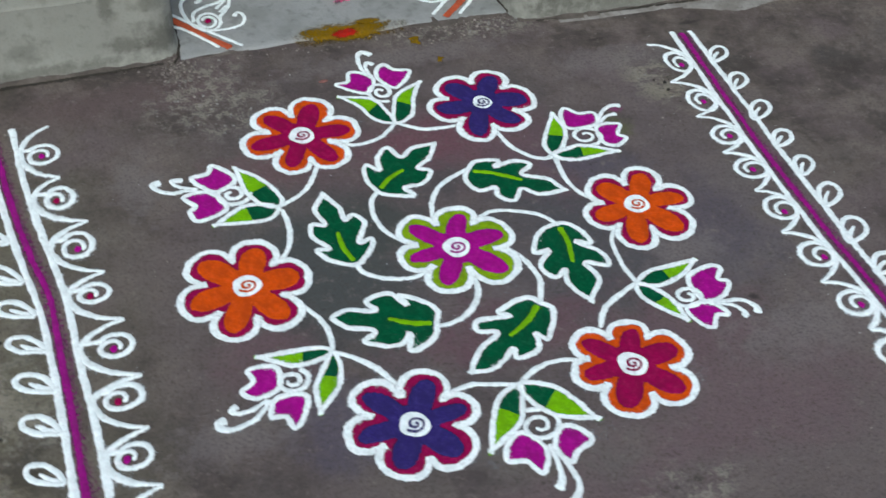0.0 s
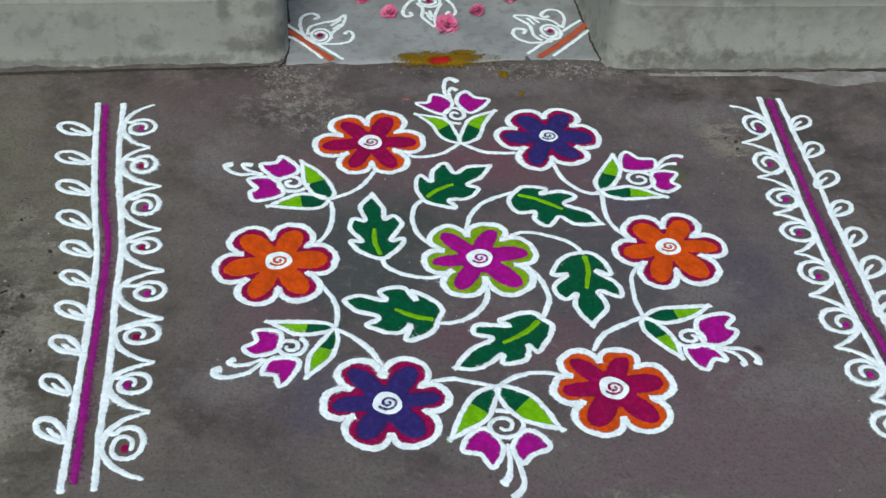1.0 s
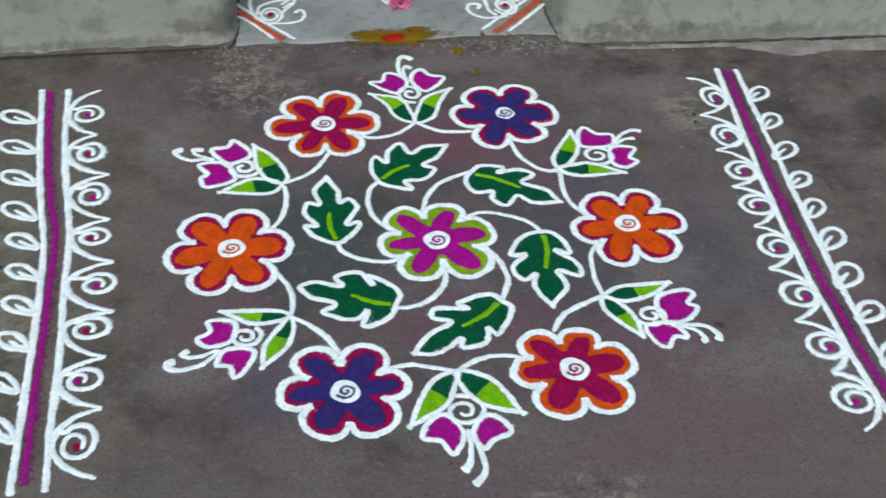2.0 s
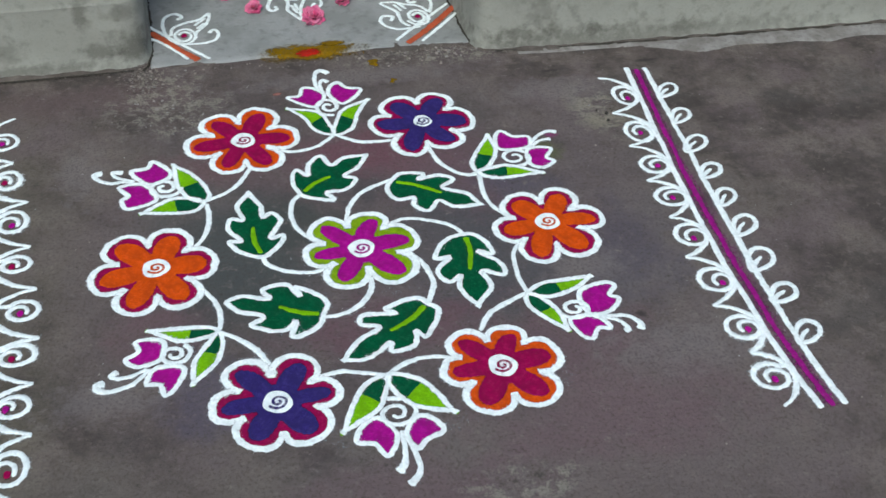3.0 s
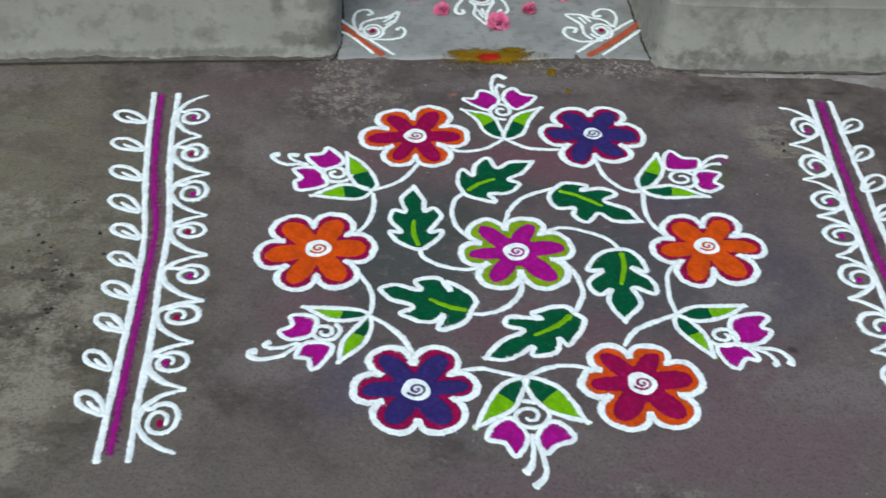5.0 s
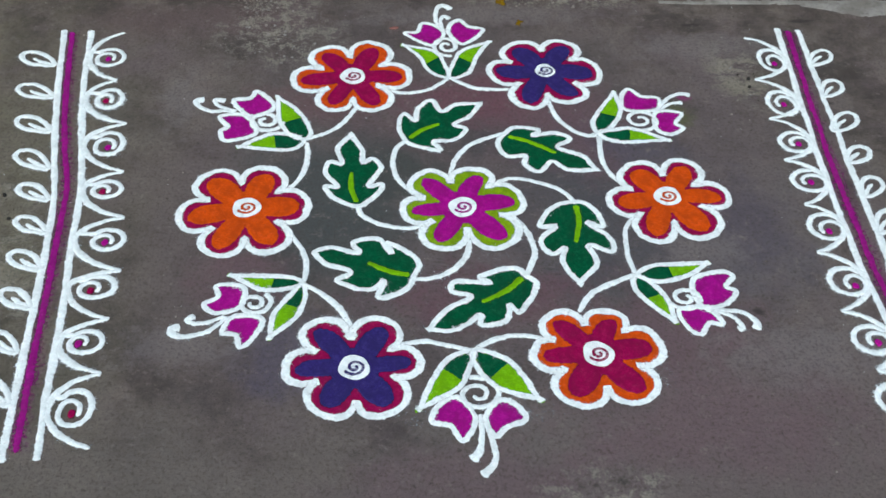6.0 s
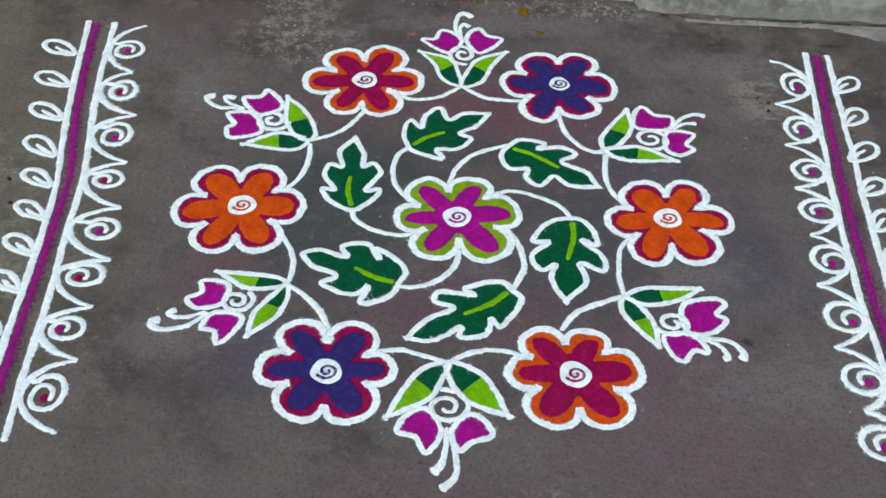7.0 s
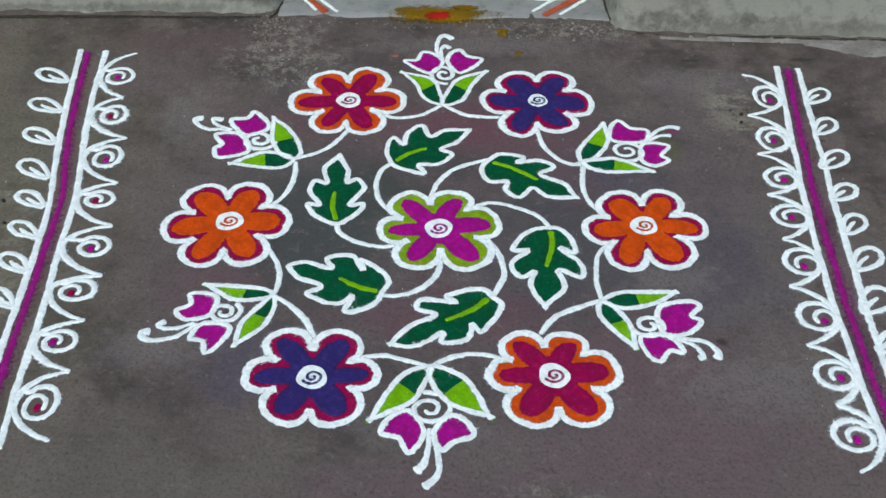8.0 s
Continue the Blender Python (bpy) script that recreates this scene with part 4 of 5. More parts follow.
def border(side, outer, middle, inner, curls, tips, loops, group):
    """Two white lines with a purple one between; coiled waves on the inner side, small loops on the outer. side: +1 where the waves point to +x."""
    lines = thing("rangoli_border", *middle[0], label="pair of white powder lines with a purple line between", category="rangoli border")
    mx, my = middle[0]
    for name, way, w, m in (("outer_line", outer, 0.0145, WHITE), ("inner_line", inner, 0.0145, WHITE), ("middle_line", middle, 0.0128, PURPLE)):
        pts = [(a - mx + wob(a, b, 9, 0.004), b - my) for a, b in even(flow(way, 8), 0.03)]
        part(name, (*stroke(pts, w, 0.0034 if m is WHITE else 0.0024, ox=mx, oy=my), m), lines, "white powder line" if m is WHITE else "purple powder line")
    pts = [(a - mx, b - my) for a, b in even(flow(middle, 8), 0.03)]
    part("purple_dust", ([(v[0], v[1], v[2], v[3] * 0.27) for v in stroke(pts, 0.034, 0.0010, ox=mx, oy=my)[0]], stroke(pts, 0.034, 0.0010, ox=mx, oy=my)[1], PURPLE), lines, "faint purple powder dust along the line")
    for i, (cx, cy, rx, ry, px, py) in enumerate(curls):
        ob = thing("rangoli_wave", cx, cy, label="white powder wave with a coil and a magenta dot", category="rangoli wave", group=group)
        (tx, ty), (ux, uy) = tips[i], tips[i + 1]
        lx = line_at(inner, cy) + side * 0.004
        wave = [(tx, ty), (lx + 0.56 * (tx - lx), ty - 0.16 * (ty - cy)), (lx + 0.15 * (tx - lx), ty - 0.52 * (ty - cy)), (lx, cy),
                (lx + 0.14 * (ux - lx), cy - 0.42 * (cy - uy)), (lx + 0.52 * (ux - lx), cy - 0.78 * (cy - uy)), (ux, uy)]
        part("wave", (*stroke([(a - cx, b - cy) for a, b in flow(wave, 8)], 0.0138, 0.0034, taper=(0.40, 0.40), dust=0.26, ox=cx, oy=cy), WHITE), ob)
        # the coil swells round from the line and winds in to the dot
        pts = []
        for j in range(47):
            turn = j / 30
            far = 1 - 0.10 * turn if turn < 0.85 else 0.915 - 0.62 * (turn - 0.85) / 0.70
            ang = radians(90 + side * (75 - 360 * turn))
            drift = min(1.0, max(0.0, turn - 0.5)) ** 1.5
            pts.append(Vector(((px - cx) * drift + rx * far * math.cos(ang), (py - cy) * drift + ry * far * math.sin(ang))))
        part("coil", (*stroke(flow([(lx - cx + side * 0.004, ry * 0.70)] + pts[2:], 2), 0.0108, 0.0034, taper=(1.1, 0.7), dust=0.24, ox=cx, oy=cy), WHITE), ob)
        dot = [Vector((px - cx + 0.0072 * math.cos(t), py - cy + 0.0092 * math.sin(t))) for t in [2 * math.pi * j / 14 for j in range(14)]]
        part("dot", (*bed(dot, 0.0040), CRIMSON if side > 0 and i % 2 else MAGENTA), ob, "magenta powder dot")
    for tx, ty, bx, by, w in loops:
        ob = thing("rangoli_loop", bx, by, label="small white powder loop beside the border line", category="rangoli loop", group=group + " loops")
        to = local(bx, by, bx + (tx - bx) * 0.94, by + (ty - by) * 0.94)
        w *= 0.85
        ring = [to(q) for q in flow([(0.0, 0.02), (0.25, 0.20 * w), (0.62, 0.31 * w), (0.93, 0.19 * w), (0.97, -0.08 * w), (0.70, -0.27 * w), (0.30, -0.20 * w)], 7, True)]
        part("loop", (*stroke(ring, 0.0112, 0.0034, True, ox=bx, oy=by), WHITE), ob)
        part("slit", (*stroke([to(q) for q in flow([(0.06, 0.02), (0.40, 0.06), (0.66, 0.03)], 6)], 0.0088, 0.0026, taper=(1, 0.5), ox=bx, oy=by), WHITE), ob)


WEST_IN = [(-0.810, 0.617), (-0.792, 0.366), (-0.758, 0.091), (-0.747, -0.173), (-0.741, -0.396), (-0.737, -0.553)]
WEST_TIPS = [(-0.73, 0.605), (-0.727, 0.426), (-0.689, 0.276), (-0.678, 0.125), (-0.661, -0.007), (-0.651, -0.147), (-0.659, -0.264), (-0.657, -0.384), (-0.655, -0.534)]
border(1, [(-0.870, 0.620), (-0.837, 0.285), (-0.800, 0.006), (-0.795, -0.286), (-0.793, -0.554)],
       [(-0.852, 0.612), (-0.818, 0.284), (-0.786, 0.092), (-0.779, -0.078), (-0.778, -0.301), (-0.772, -0.536)], WEST_IN,
       [(-0.754, 0.511, 0.033, 0.031, -0.756, 0.504), (-0.735, 0.361, 0.028, 0.032, -0.742, 0.353), (-0.719, 0.213, 0.031, 0.035, -0.719, 0.200), (-0.705, 0.074, 0.029, 0.024, -0.713, 0.067), (-0.686, -0.066, 0.031, 0.027, -0.690, -0.074), (-0.690, -0.186, 0.033, 0.027, -0.701, -0.195), (-0.692, -0.314, 0.029, 0.025, -0.704, -0.318), (-0.691, -0.454, 0.029, 0.036, -0.694, -0.465)],
       WEST_TIPS,
       [(-0.952, 0.532, -0.869, 0.487, 0.92), (-0.940, 0.414, -0.856, 0.373, 0.92), (-0.921, 0.305, -0.844, 0.258, 0.92), (-0.902, 0.199, -0.828, 0.141, 0.92), (-0.880, 0.095, -0.814, 0.050, 0.92), (-0.868, 0.002, -0.804, -0.041, 0.92), (-0.863, -0.089, -0.796, -0.136, 0.92), (-0.860, -0.184, -0.799, -0.230, 0.92), (-0.862, -0.283, -0.806, -0.331, 0.92), (-0.854, -0.387, -0.798, -0.440, 0.92)],
       "west border waves")
EAST_IN = [(0.829, 0.591), (0.785, 0.200), (0.761, -0.097), (0.753, -0.345), (0.755, -0.480), (0.766, -0.605)]
EAST_TIPS = [(0.735, 0.553), (0.714, 0.389), (0.706, 0.249), (0.698, 0.112), (0.698, -0.025), (0.68, -0.158), (0.676, -0.309), (0.694, -0.447), (0.696, -0.587)]
border(-1, [(0.879, 0.583), (0.845, 0.201), (0.824, -0.096), (0.810, -0.317), (0.808, -0.480), (0.818, -0.605)],
       [(0.853, 0.580), (0.812, 0.240), (0.792, 0.000), (0.784, -0.160), (0.776, -0.410), (0.792, -0.605)], EAST_IN,
       [(0.778, 0.462, 0.031, 0.042, 0.779, 0.447), (0.754, 0.302, 0.034, 0.043, 0.755, 0.296), (0.742, 0.168, 0.036, 0.033, 0.746, 0.161), (0.735, 0.046, 0.040, 0.033, 0.734, 0.040), (0.725, -0.089, 0.038, 0.036, 0.724, -0.103), (0.715, -0.236, 0.036, 0.035, 0.726, -0.249), (0.711, -0.378, 0.036, 0.032, 0.719, -0.386), (0.708, -0.511, 0.037, 0.032, 0.711, -0.521)],
       EAST_TIPS,
       [(0.931, 0.495, 0.865, 0.440, 1.00), (0.915, 0.380, 0.858, 0.322, 1.10), (0.910, 0.261, 0.839, 0.202, 1.00), (0.897, 0.145, 0.834, 0.098, 1.10), (0.885, 0.051, 0.835, -0.006, 1.20), (0.889, -0.050, 0.825, -0.111, 1.15), (0.875, -0.163, 0.808, -0.225, 1.25), (0.876, -0.281, 0.807, -0.322, 1.20), (0.868, -0.390, 0.806, -0.442, 1.20)],
       "east border waves")


# ---- doorway floor: corner stripes, small lotuses, roses, turmeric ----
def on_slab(ob):
    ob.location.z = SLAB_TOP + 0.0012
    return ob


def lotus(x, y, ring, bud_rim, veins, curls, label):
    """A small lotus drawn in line round its dot: a coil, a pointed bud with veins and two side curls."""
    ob = on_slab(thing("rangoli_lotus", x, y, label=label, category="rangoli lotus", group="doorway lotuses"))
    w = 0.0100
    rx, ry = ring
    part("coil", (*stroke(coil(0, 0, rx, rx * 0.36, 1.9, 200, ry / rx), w * 0.92, 0.003, ox=x, oy=y), WHITE), ob)
    part("bud", (*stroke(flow(bud_rim, 7), w, 0.003, ox=x, oy=y), WHITE), ob)
    for line in veins:
        part("vein", (*stroke(line, w * 0.85, 0.003, ox=x, oy=y), WHITE), ob)
    for line in curls:
        part("curl", (*stroke(flow(line, 7), w, 0.003, taper=(1, 1.25), ox=x, oy=y), WHITE), ob)
    dot = [Vector((0.009 * math.cos(t), 0.010 * math.sin(t))) for t in [2 * math.pi * j / 12 for j in range(12)]]
    part("dot", (*bed(dot, 0.0036), CRIMSON), ob, "dark crimson powder dot")
    return ob


lotus(-0.315, 0.921, (0.035, 0.046), [(-0.035, 0.003), (-0.026, 0.046), (0.013, 0.070), (0.046, 0.082), (0.073, 0.111), (0.069, 0.075), (0.055, 0.043), (0.034, 0.014), (0.029, -0.018)],
      ([(0.029, 0.051), (0.063, 0.087)], [(0.036, 0.033), (0.060, 0.061)]),
      ([(-0.032, -0.026), (-0.050, 0.024), (-0.053, 0.079), (-0.039, 0.113), (-0.013, 0.119), (-0.002, 0.098), (-0.016, 0.088)],
       [(-0.025, -0.029), (0.007, -0.044), (0.051, -0.044), (0.083, -0.028), (0.091, 0.003), (0.080, 0.021), (0.064, 0.006)]),
      "small white powder lotus by the corner stripe")
lotus(0.330, 0.930, (0.035, 0.047), [(0.036, 0.022), (0.017, 0.058), (-0.022, 0.074), (-0.052, 0.090), (-0.089, 0.089), (-0.069, 0.057), (-0.053, 0.032), (-0.050, -0.019), (-0.032, -0.051)],
      ([(-0.054, 0.078), (-0.037, 0.038)], [(-0.043, 0.084), (-0.022, 0.047)]),
      ([(0.039, 0.017), (0.055, 0.074), (0.046, 0.114), (0.016, 0.122), (-0.008, 0.097), (-0.004, 0.080), (0.014, 0.087)],
       [(-0.002, -0.053), (-0.032, -0.059), (-0.067, -0.060), (-0.099, -0.038), (-0.108, -0.007), (-0.095, 0.016), (-0.070, 0.009), (-0.080, -0.014)]),
      "small white powder lotus by the corner stripe")
lotus(0.004, 1.108, (0.039, 0.036), [(-0.036, -0.008), (-0.022, -0.044), (-0.028, -0.088), (-0.014, -0.120), (0.005, -0.148), (0.005, -0.107), (0.013, -0.070), (0.035, -0.013)],
      ([(-0.016, -0.061), (-0.003, -0.110)], [(-0.004, -0.054), (0.002, -0.094)]),
      ([(-0.030, 0.026), (-0.063, -0.013), (-0.081, -0.064), (-0.074, -0.087), (-0.057, -0.080), (-0.062, -0.062)],
       [(0.037, 0.029), (0.064, -0.014), (0.071, -0.063), (0.058, -0.084), (0.045, -0.077), (0.053, -0.058)]),
      "white powder lotus pointing at the yard from the step")


def corner_stripe(top, orange, low, label):
    ob = on_slab(thing("corner_stripe", *orange[0], label=label, category="rangoli stripe", group="corner stripes"))
    ox, oy = orange[0]
    for name, way, w, m in (("white_line", top, 0.0105, WHITE), ("red_line", orange, 0.022, BRICK), ("white_line", low, 0.0105, WHITE)):
        part(name, (*stroke([(a - ox, b - oy) for a, b in flow(way, 8)], w, 0.003, ox=ox, oy=oy), m), ob, "brick red powder line" if m is BRICK else "white powder line")


corner_stripe([(-0.406, 0.984), (-0.332, 0.888), (-0.256, 0.795)], [(-0.402, 0.952), (-0.343, 0.868), (-0.285, 0.793)], [(-0.404, 0.920), (-0.370, 0.888), (-0.311, 0.802)], "diagonal brick red stripe between two white powder lines")
corner_stripe([(0.431, 0.992), (0.334, 0.900), (0.243, 0.812)], [(0.446, 0.974), (0.361, 0.878), (0.272, 0.793)], [(0.444, 0.936), (0.384, 0.872), (0.313, 0.798)], "diagonal brick red stripe between two white powder lines")
edge_lines = on_slab(thing("threshold_line", 0.011, 1.138, label="white powder lines and a green band along the step", category="rangoli line"))
for name, rim, w, m in (("white_line", [(-0.088, 0.000), (-0.030, 0.005), (0.037, -0.001), (0.090, -0.009)], 0.010, WHITE), ("green_band", [(-0.044, 0.024), (0.012, 0.023), (0.081, 0.017)], 0.020, GREEN),
                        ("side_curl", [(-0.190, 0.008), (-0.165, -0.005), (-0.135, -0.001), (-0.097, 0.019)], 0.010, WHITE), ("side_curl", [(0.096, 0.018), (0.125, 0.002), (0.159, 0.003), (0.192, 0.021)], 0.010, WHITE)):
    part(name, (*stroke(flow(rim, 8), w, 0.003, ox=0.011, oy=1.138), m), edge_lines, "dark green powder band" if m is GREEN else "white powder line")


def blotch(name, x, y, rx, ry, z, material, h, label, category, rough=0.25, seed=0.0):
    pts = []
    for i in range(60):
        t = 2 * math.pi * i / 60
        k = 1 + rough * noise.noise(Vector((math.cos(t) * 1.6 + seed, math.sin(t) * 1.6, seed))) + rough * 0.5 * noise.noise(Vector((math.cos(t) * 6, math.sin(t) * 6 + seed, 2)))
        pts.append(Vector((rx * math.cos(t) + ry * (k - 1) * math.cos(t), ry * k * math.sin(t))))
    ob = single(name, (*bed(pts, h, 1.5), material), label=label, category=category)
    ob.location = (x, y, z)
    return ob


def smear(name, x, y, rx, ry, lift, material, label, category, seed, thin=1.0):
    """A thin smear that runs over the slab's worn front edge on to the ground."""
    verts, faces, index = [], [], {}
    step = 0.004
    nx, ny = int(rx * 1.5 / step), int(ry * 1.9 / step)

    def strength(u, v):
        d = math.hypot(u / rx, v / ry)
        return 1.25 - d + 0.36 * noise.noise(Vector((u * 22, v * 34, seed))) + 0.20 * noise.noise(Vector((u * 80, v * 110, seed)))
    for j in range(-ny, ny + 1):
        for i in range(-nx, nx + 1):
            u, v = i * step, j * step
            k = min(max((y + v - 0.772) / 0.014, 0), 1)
            z = 0.0015 + (SLAB_TOP + 0.0010) * k * k * (3 - 2 * k) + lift
            index[i, j] = len(verts)
            verts.append((u, v, z, thin * min(1.2, max(0.0, strength(u, v) * 2.0)) - (0.20 if thin < 1 else 0.0)))
    for j in range(-ny, ny):
        for i in range(-nx, nx):
            if strength((i + 0.5) * step, (j + 0.5) * step) > 0.0:
                faces.append((index[i, j], index[i + 1, j], index[i + 1, j + 1], index[i, j + 1]))
    ob = single(name, (verts, faces, material), label=label, category=category)
    ob.location = (x, y, 0)
    return ob


smear("turmeric_smear", 0.004, 0.792, 0.122, 0.033, 0.0, TURMERIC, "yellow turmeric paste smeared over the slab's edge", "turmeric smear", 1.7)
smear("turmeric_smear", 0.070, 0.826, 0.030, 0.012, 0.0006, TURMERIC, "small dab of turmeric paste on the slab", "turmeric smear", 6.1)
smear("vermilion_mark", 0.002, 0.786, 0.032, 0.014, 0.0016, VERMILION, "red vermilion mark on the turmeric smear", "vermilion mark", 3.9)
for x, y, rx, ry, seed in ((-0.125, -0.500, 0.030, 0.036, 4.4), (0.085, -0.505, 0.032, 0.022, 7.2), (0.055, -0.142, 0.045, 0.012, 9.6), (0.315, -0.440, 0.020, 0.030, 2.5)):
    smear("powder_smudge", x, y, rx, ry, -0.0010, WHITE, "faint smudge of white powder beside the drawing", "powder smudge", seed, 0.20)
blotch("pink_spot", -0.105, 0.612, 0.012, 0.006, 0.0, PINK, 0.0012, "tiny spill of pinkish red powder on ground", "powder spot", 0.5, 8.3)
blotch("turmeric_spot", 0.164, 0.722, 0.014, 0.017, 0.0, TURMERIC, 0.0016, "small spot of turmeric on the ground", "turmeric spot", 0.5, 3.3)
blotch("turmeric_spot", 0.197, 0.628, 0.008, 0.010, 0.0, TURMERIC, 0.0014, "tiny spot of turmeric on the ground", "turmeric spot", 0.5, 5.3)


def petal_mesh():
    """One cupped rose petal, its foot at the origin, standing along +z and cupped towards -y."""
    verts, faces = [], []
    nu, nv = 6, 5
    for j in range(nv):
        t = j / (nv - 1)
        half = 0.0118 * math.sin(math.pi * (0.14 + 0.56 * t))
        for i in range(nu):
            u = -1 + 2 * i / (nu - 1)
            out = 0.004 * math.sin(t * 2.2) - 0.005 * u * u + (0.004 * t ** 4)
            verts.append((u * half, out, 0.019 * t - 0.0065 * u * u * t * t + 0.0012 * math.sin(u * 5 + t * 3) * t))
    faces = [(j * nu + i, j * nu + i + 1, (j + 1) * nu + i + 1, (j + 1) * nu + i) for j in range(nv - 1) for i in range(nu - 1)]
    back = [(x, y - 0.0006, z) for x, y, z in verts]
    o = len(verts)
    faces2 = [tuple(k + o for k in f[::-1]) for f in faces]
    ringed = list(range(nu)) + [j * nu + nu - 1 for j in range(1, nv)] + [(nv - 1) * nu + i for i in range(nu - 2, -1, -1)] + [j * nu for j in range(nv - 2, 0, -1)]
    sides = [(ringed[k], ringed[k - 1], ringed[k - 1] + o, ringed[k] + o) for k in range(len(ringed))]
    return mesh_of("petal", verts + back, faces + faces2 + sides, PETAL)


ROSE_PETAL = petal_mesh()


def rose(x, y, size, turn, tip):
    """A loose pink rose head lying on the slab: whorls of cupped petals that open outwards."""
    ob = thing("rose", x, y, SLAB_TOP + 0.010 * size, label="fresh pink rose head lying on the doorway floor", category="flower", group="roses on the doorway floor")
    ob.rotation_euler = (radians(tip), 0, radians(turn))
    rng = random.Random(int(turn * 7) + 3)
    for count, radius, open_, scale, z in ((3, 0.0015, 4, 0.72, 0.004), (5, 0.004, 16, 0.85, 0.002), (7, 0.007, 32, 0.98, 0.0), (8, 0.0095, 54, 1.0, -0.003), (7, 0.010, 80, 0.85, -0.006)):
        for i in range(count):
            a = 2 * math.pi * (i + 0.5 * (count % 2)) / count + rng.uniform(-0.25, 0.25)
            p = new("petal", ROSE_PETAL)
            p.parent = ob
            k = size * scale * rng.uniform(0.88, 1.1)
            p.matrix_basis = (Matrix.Rotation(a, 4, "Z") @ Matrix.Translation((0, radius * size, z * size))
                              @ Matrix.Rotation(radians(-open_ + rng.uniform(-10, 10)), 4, "X") @ Matrix.Rotation(rng.uniform(-0.25, 0.25), 4, "Y") @ Matrix.Diagonal((k, k, k, 1)))
    return ob


rose(0.040, 0.955, 1.22, 20, 28)
rose(-0.117, 1.035, 0.90, 130, -25)
rose(0.136, 1.040, 0.90, 250, 22)
rose(0.241, 1.115, 0.90, 310, -20)
rose(-0.193, 1.120, 0.88, 75, 25)
p = new("loose_petal", ROSE_PETAL)
p.matrix_world = pose(0.014, 0.925, SLAB_TOP + 0.008, 70, 10, 30)
tagged(p, "single fallen pink rose petal on the floor", "petal")


# ---- grit and chips on the ground ----
def chips(name, spots, count, low, high, label, seed, material=CHIPS):
    """Small angular stone chips scattered in soft clusters; spots: (x, y, spread x, spread y, z)."""
    rng = random.Random(seed)
    verts, faces = [], []
    for i in range(count):
        sx, sy, rx, ry, z0 = spots[i % len(spots)]
        x, y = rng.gauss(sx, rx), rng.gauss(sy, ry)
        if y > 0.78 and z0 == 0:
            y = 0.78 - rng.random() * 0.05
        r = low + (high - low) * rng.random() ** 3
        o = len(verts)
        a0 = rng.uniform(0, 6.3)
        n = 5
        for k in range(n):
            a = a0 + 2 * math.pi * k / n
            q = r * rng.uniform(0.7, 1.25)
            verts.append((x + q * math.cos(a), y + q * math.sin(a), z0 - 0.001))
        for k in range(n):
            a = a0 + 2 * math.pi * k / n
            q = r * rng.uniform(0.35, 0.8)
            verts.append((x + q * math.cos(a), y + q * math.sin(a), z0 + r * rng.uniform(0.25, 0.7)))
        faces.append(tuple(o + n + k for k in range(n)))
        faces += [(o + k, o + (k + 1) % n, o + n + (k + 1) % n, o + n + k) for k in range(n)]
    single(name, (verts, faces, material, False), label=label, category="grit", kind="stuff")


chips("grit", [(-0.43, 0.75, 0.018, 0.04, 0), (-0.42, 0.70, 0.03, 0.06, 0), (0.36, 0.76, 0.07, 0.02, 0), (0.30, 0.73, 0.12, 0.03, 0), (-0.10, 0.752, 0.20, 0.014, 0), (0.20, 0.755, 0.16, 0.012, 0)], 620, 0.0010, 0.0050, "pale stone chips loose in the worn cement edge", 5)
chips("grit", [(0.67, 0.38, 0.03, 0.05, 0), (-1.05, 0.0, 0.10, 0.22, 0), (-0.98, -0.12, 0.08, 0.15, 0)], 120, 0.0008, 0.0035, "small stone grit on the bare ground", 6)
chips("grit", [(0.0, 0.0, 0.9, 0.55, 0), (-0.9, 0.2, 0.4, 0.5, 0)], 420, 0.0007, 0.003, "fine scattered grit over the yard", 7)
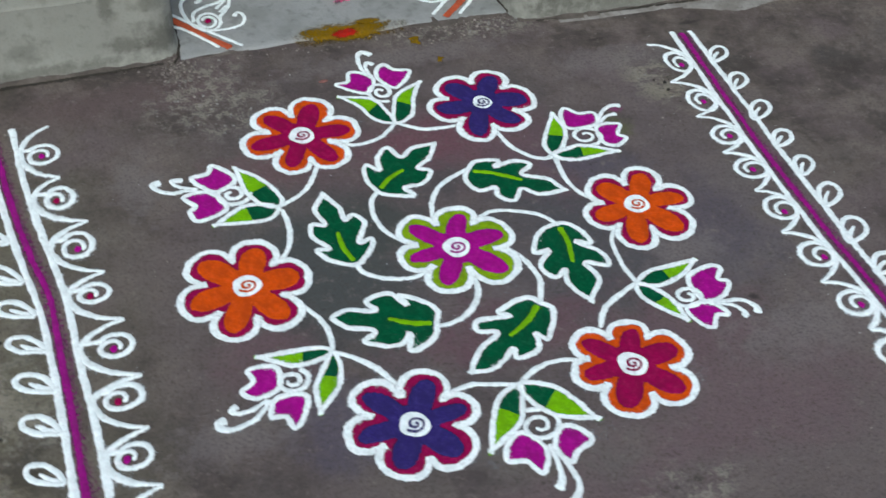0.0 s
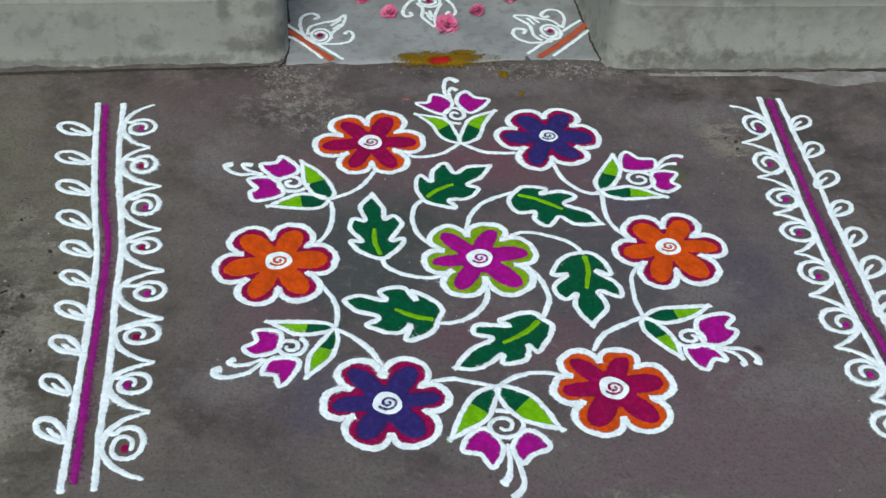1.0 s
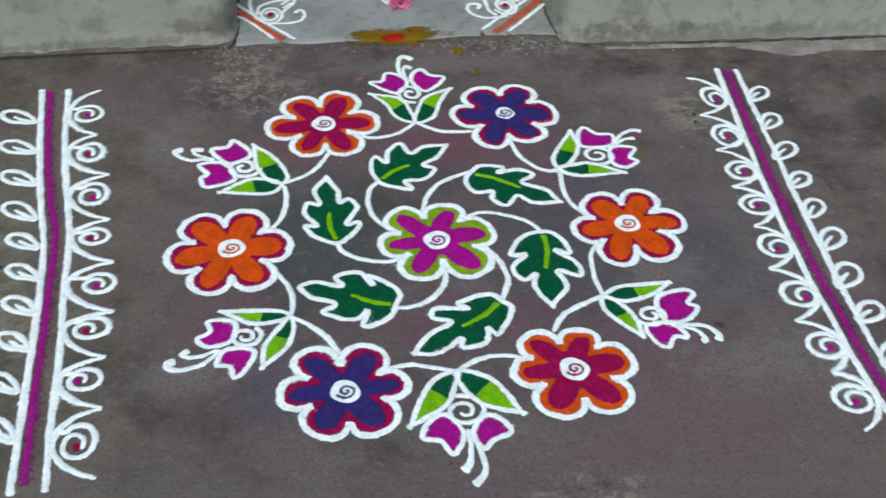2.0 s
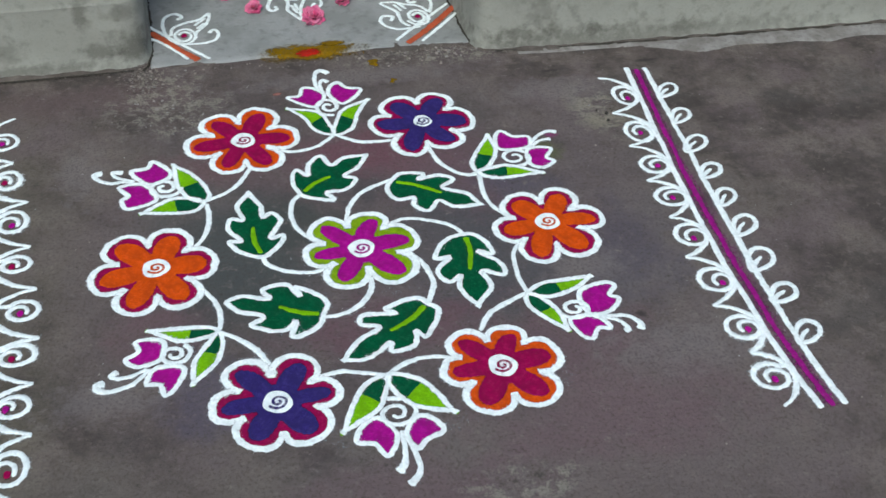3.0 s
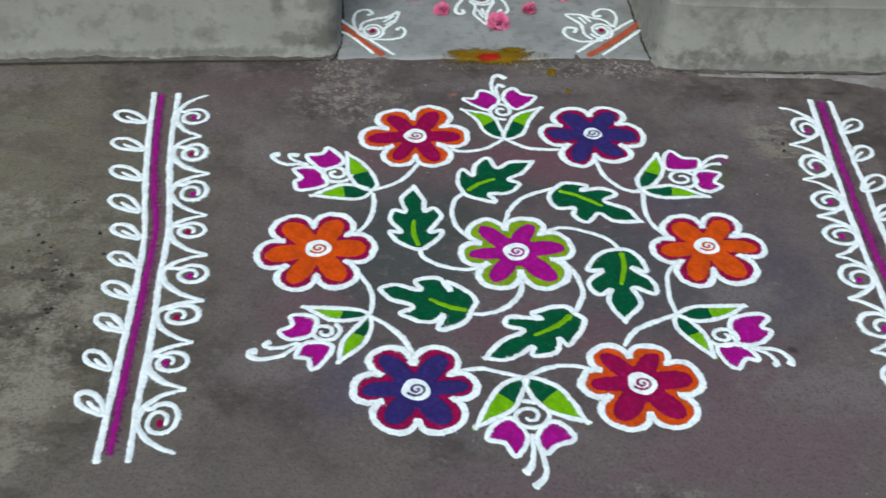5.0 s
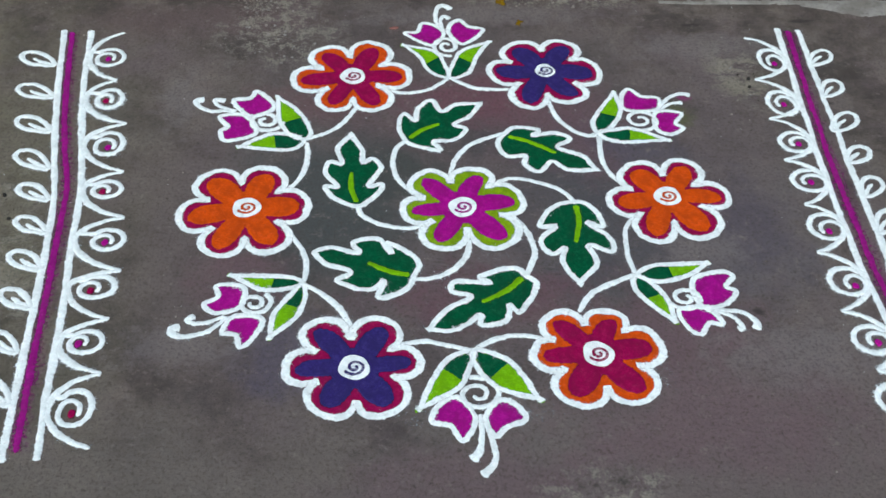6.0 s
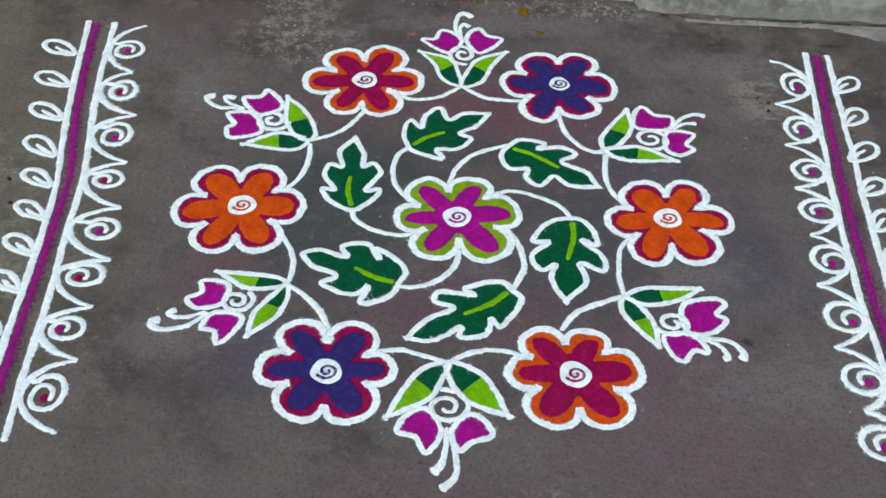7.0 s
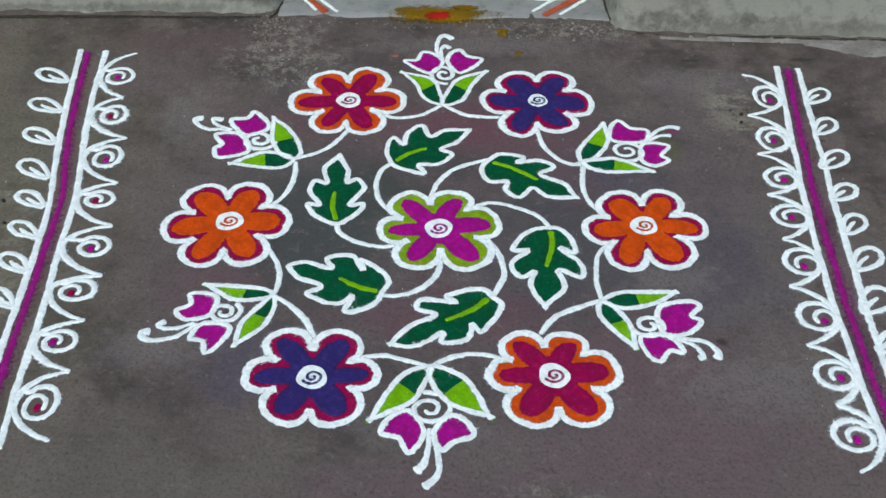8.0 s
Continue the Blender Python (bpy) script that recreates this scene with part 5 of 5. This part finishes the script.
chips("powder_specks", [(0.0, 0.0, 0.40, 0.36, 0.001), (-0.75, 0.0, 0.10, 0.32, 0.001), (0.76, 0.0, 0.09, 0.32, 0.001)], 150, 0.0003, 0.0009, "specks of spilled white powder round the drawing", 8, WHITE)


# small holes where the cement has broken out: their shade is put in as near-black chips
PIT = bpy.data.materials.new("pit_shade_colour")
PIT.use_nodes = True
PIT.node_tree.nodes["Principled BSDF"].inputs["Base Color"].default_value = (0.022, 0.020, 0.016, 1)
PIT.node_tree.nodes["Principled BSDF"].inputs["Roughness"].default_value = 1.0
chips("pit_shade", [(-0.985, 0.205, 0.015, 0.03, 0), (-1.03, 0.02, 0.03, 0.03, 0), (-0.97, -0.05, 0.02, 0.05, 0), (-1.12, -0.30, 0.06, 0.08, 0), (0.70, 0.40, 0.02, 0.05, 0), (-0.93, 0.02, 0.02, 0.05, 0), (-0.96, -0.20, 0.03, 0.04, 0)], 80, 0.0012, 0.0062, "near-black chips painted as the shade of small holes in bare ground", 9, PIT)
chips("crust_flakes", [(-0.99, -0.12, 0.04, 0.07, -0.0022), (-1.05, -0.30, 0.07, 0.05, -0.0022), (-1.02, 0.10, 0.08, 0.05, -0.0022), (-1.16, 0.14, 0.12, 0.06, -0.0022), (-0.95, 0.03, 0.03, 0.05, -0.0022), (0.69, 0.42, 0.025, 0.05, -0.0022)], 220, 0.0015, 0.0050, "crumbling pale crust flakes on the bare cement", 10, MORTAR)
chips("crust_flakes", [(-0.385, 0.60, 0.05, 0.06, -0.0018), (-0.34, 0.53, 0.05, 0.03, -0.0018), (0.42, 0.74, 0.06, 0.02, -0.0018)], 150, 0.0015, 0.0065, "small pale crust flakes near the doorway slab", 11, MORTAR)
chips("grit", [(-0.425, 0.775, 0.014, 0.03, 0.001), (-0.43, 0.72, 0.025, 0.035, 0)], 170, 0.0012, 0.0048, "pale crumbs at the worn corner of the doorway slab", 12)
chips("pit_shade", [(-0.985, 0.215, 0.018, 0.03, -0.004), (-1.04, 0.03, 0.03, 0.02, -0.004), (-0.99, -0.05, 0.02, 0.03, -0.004)], 34, 0.0035, 0.0110, "near-black chips painted as the shade of larger holes in bare cement", 13, PIT)
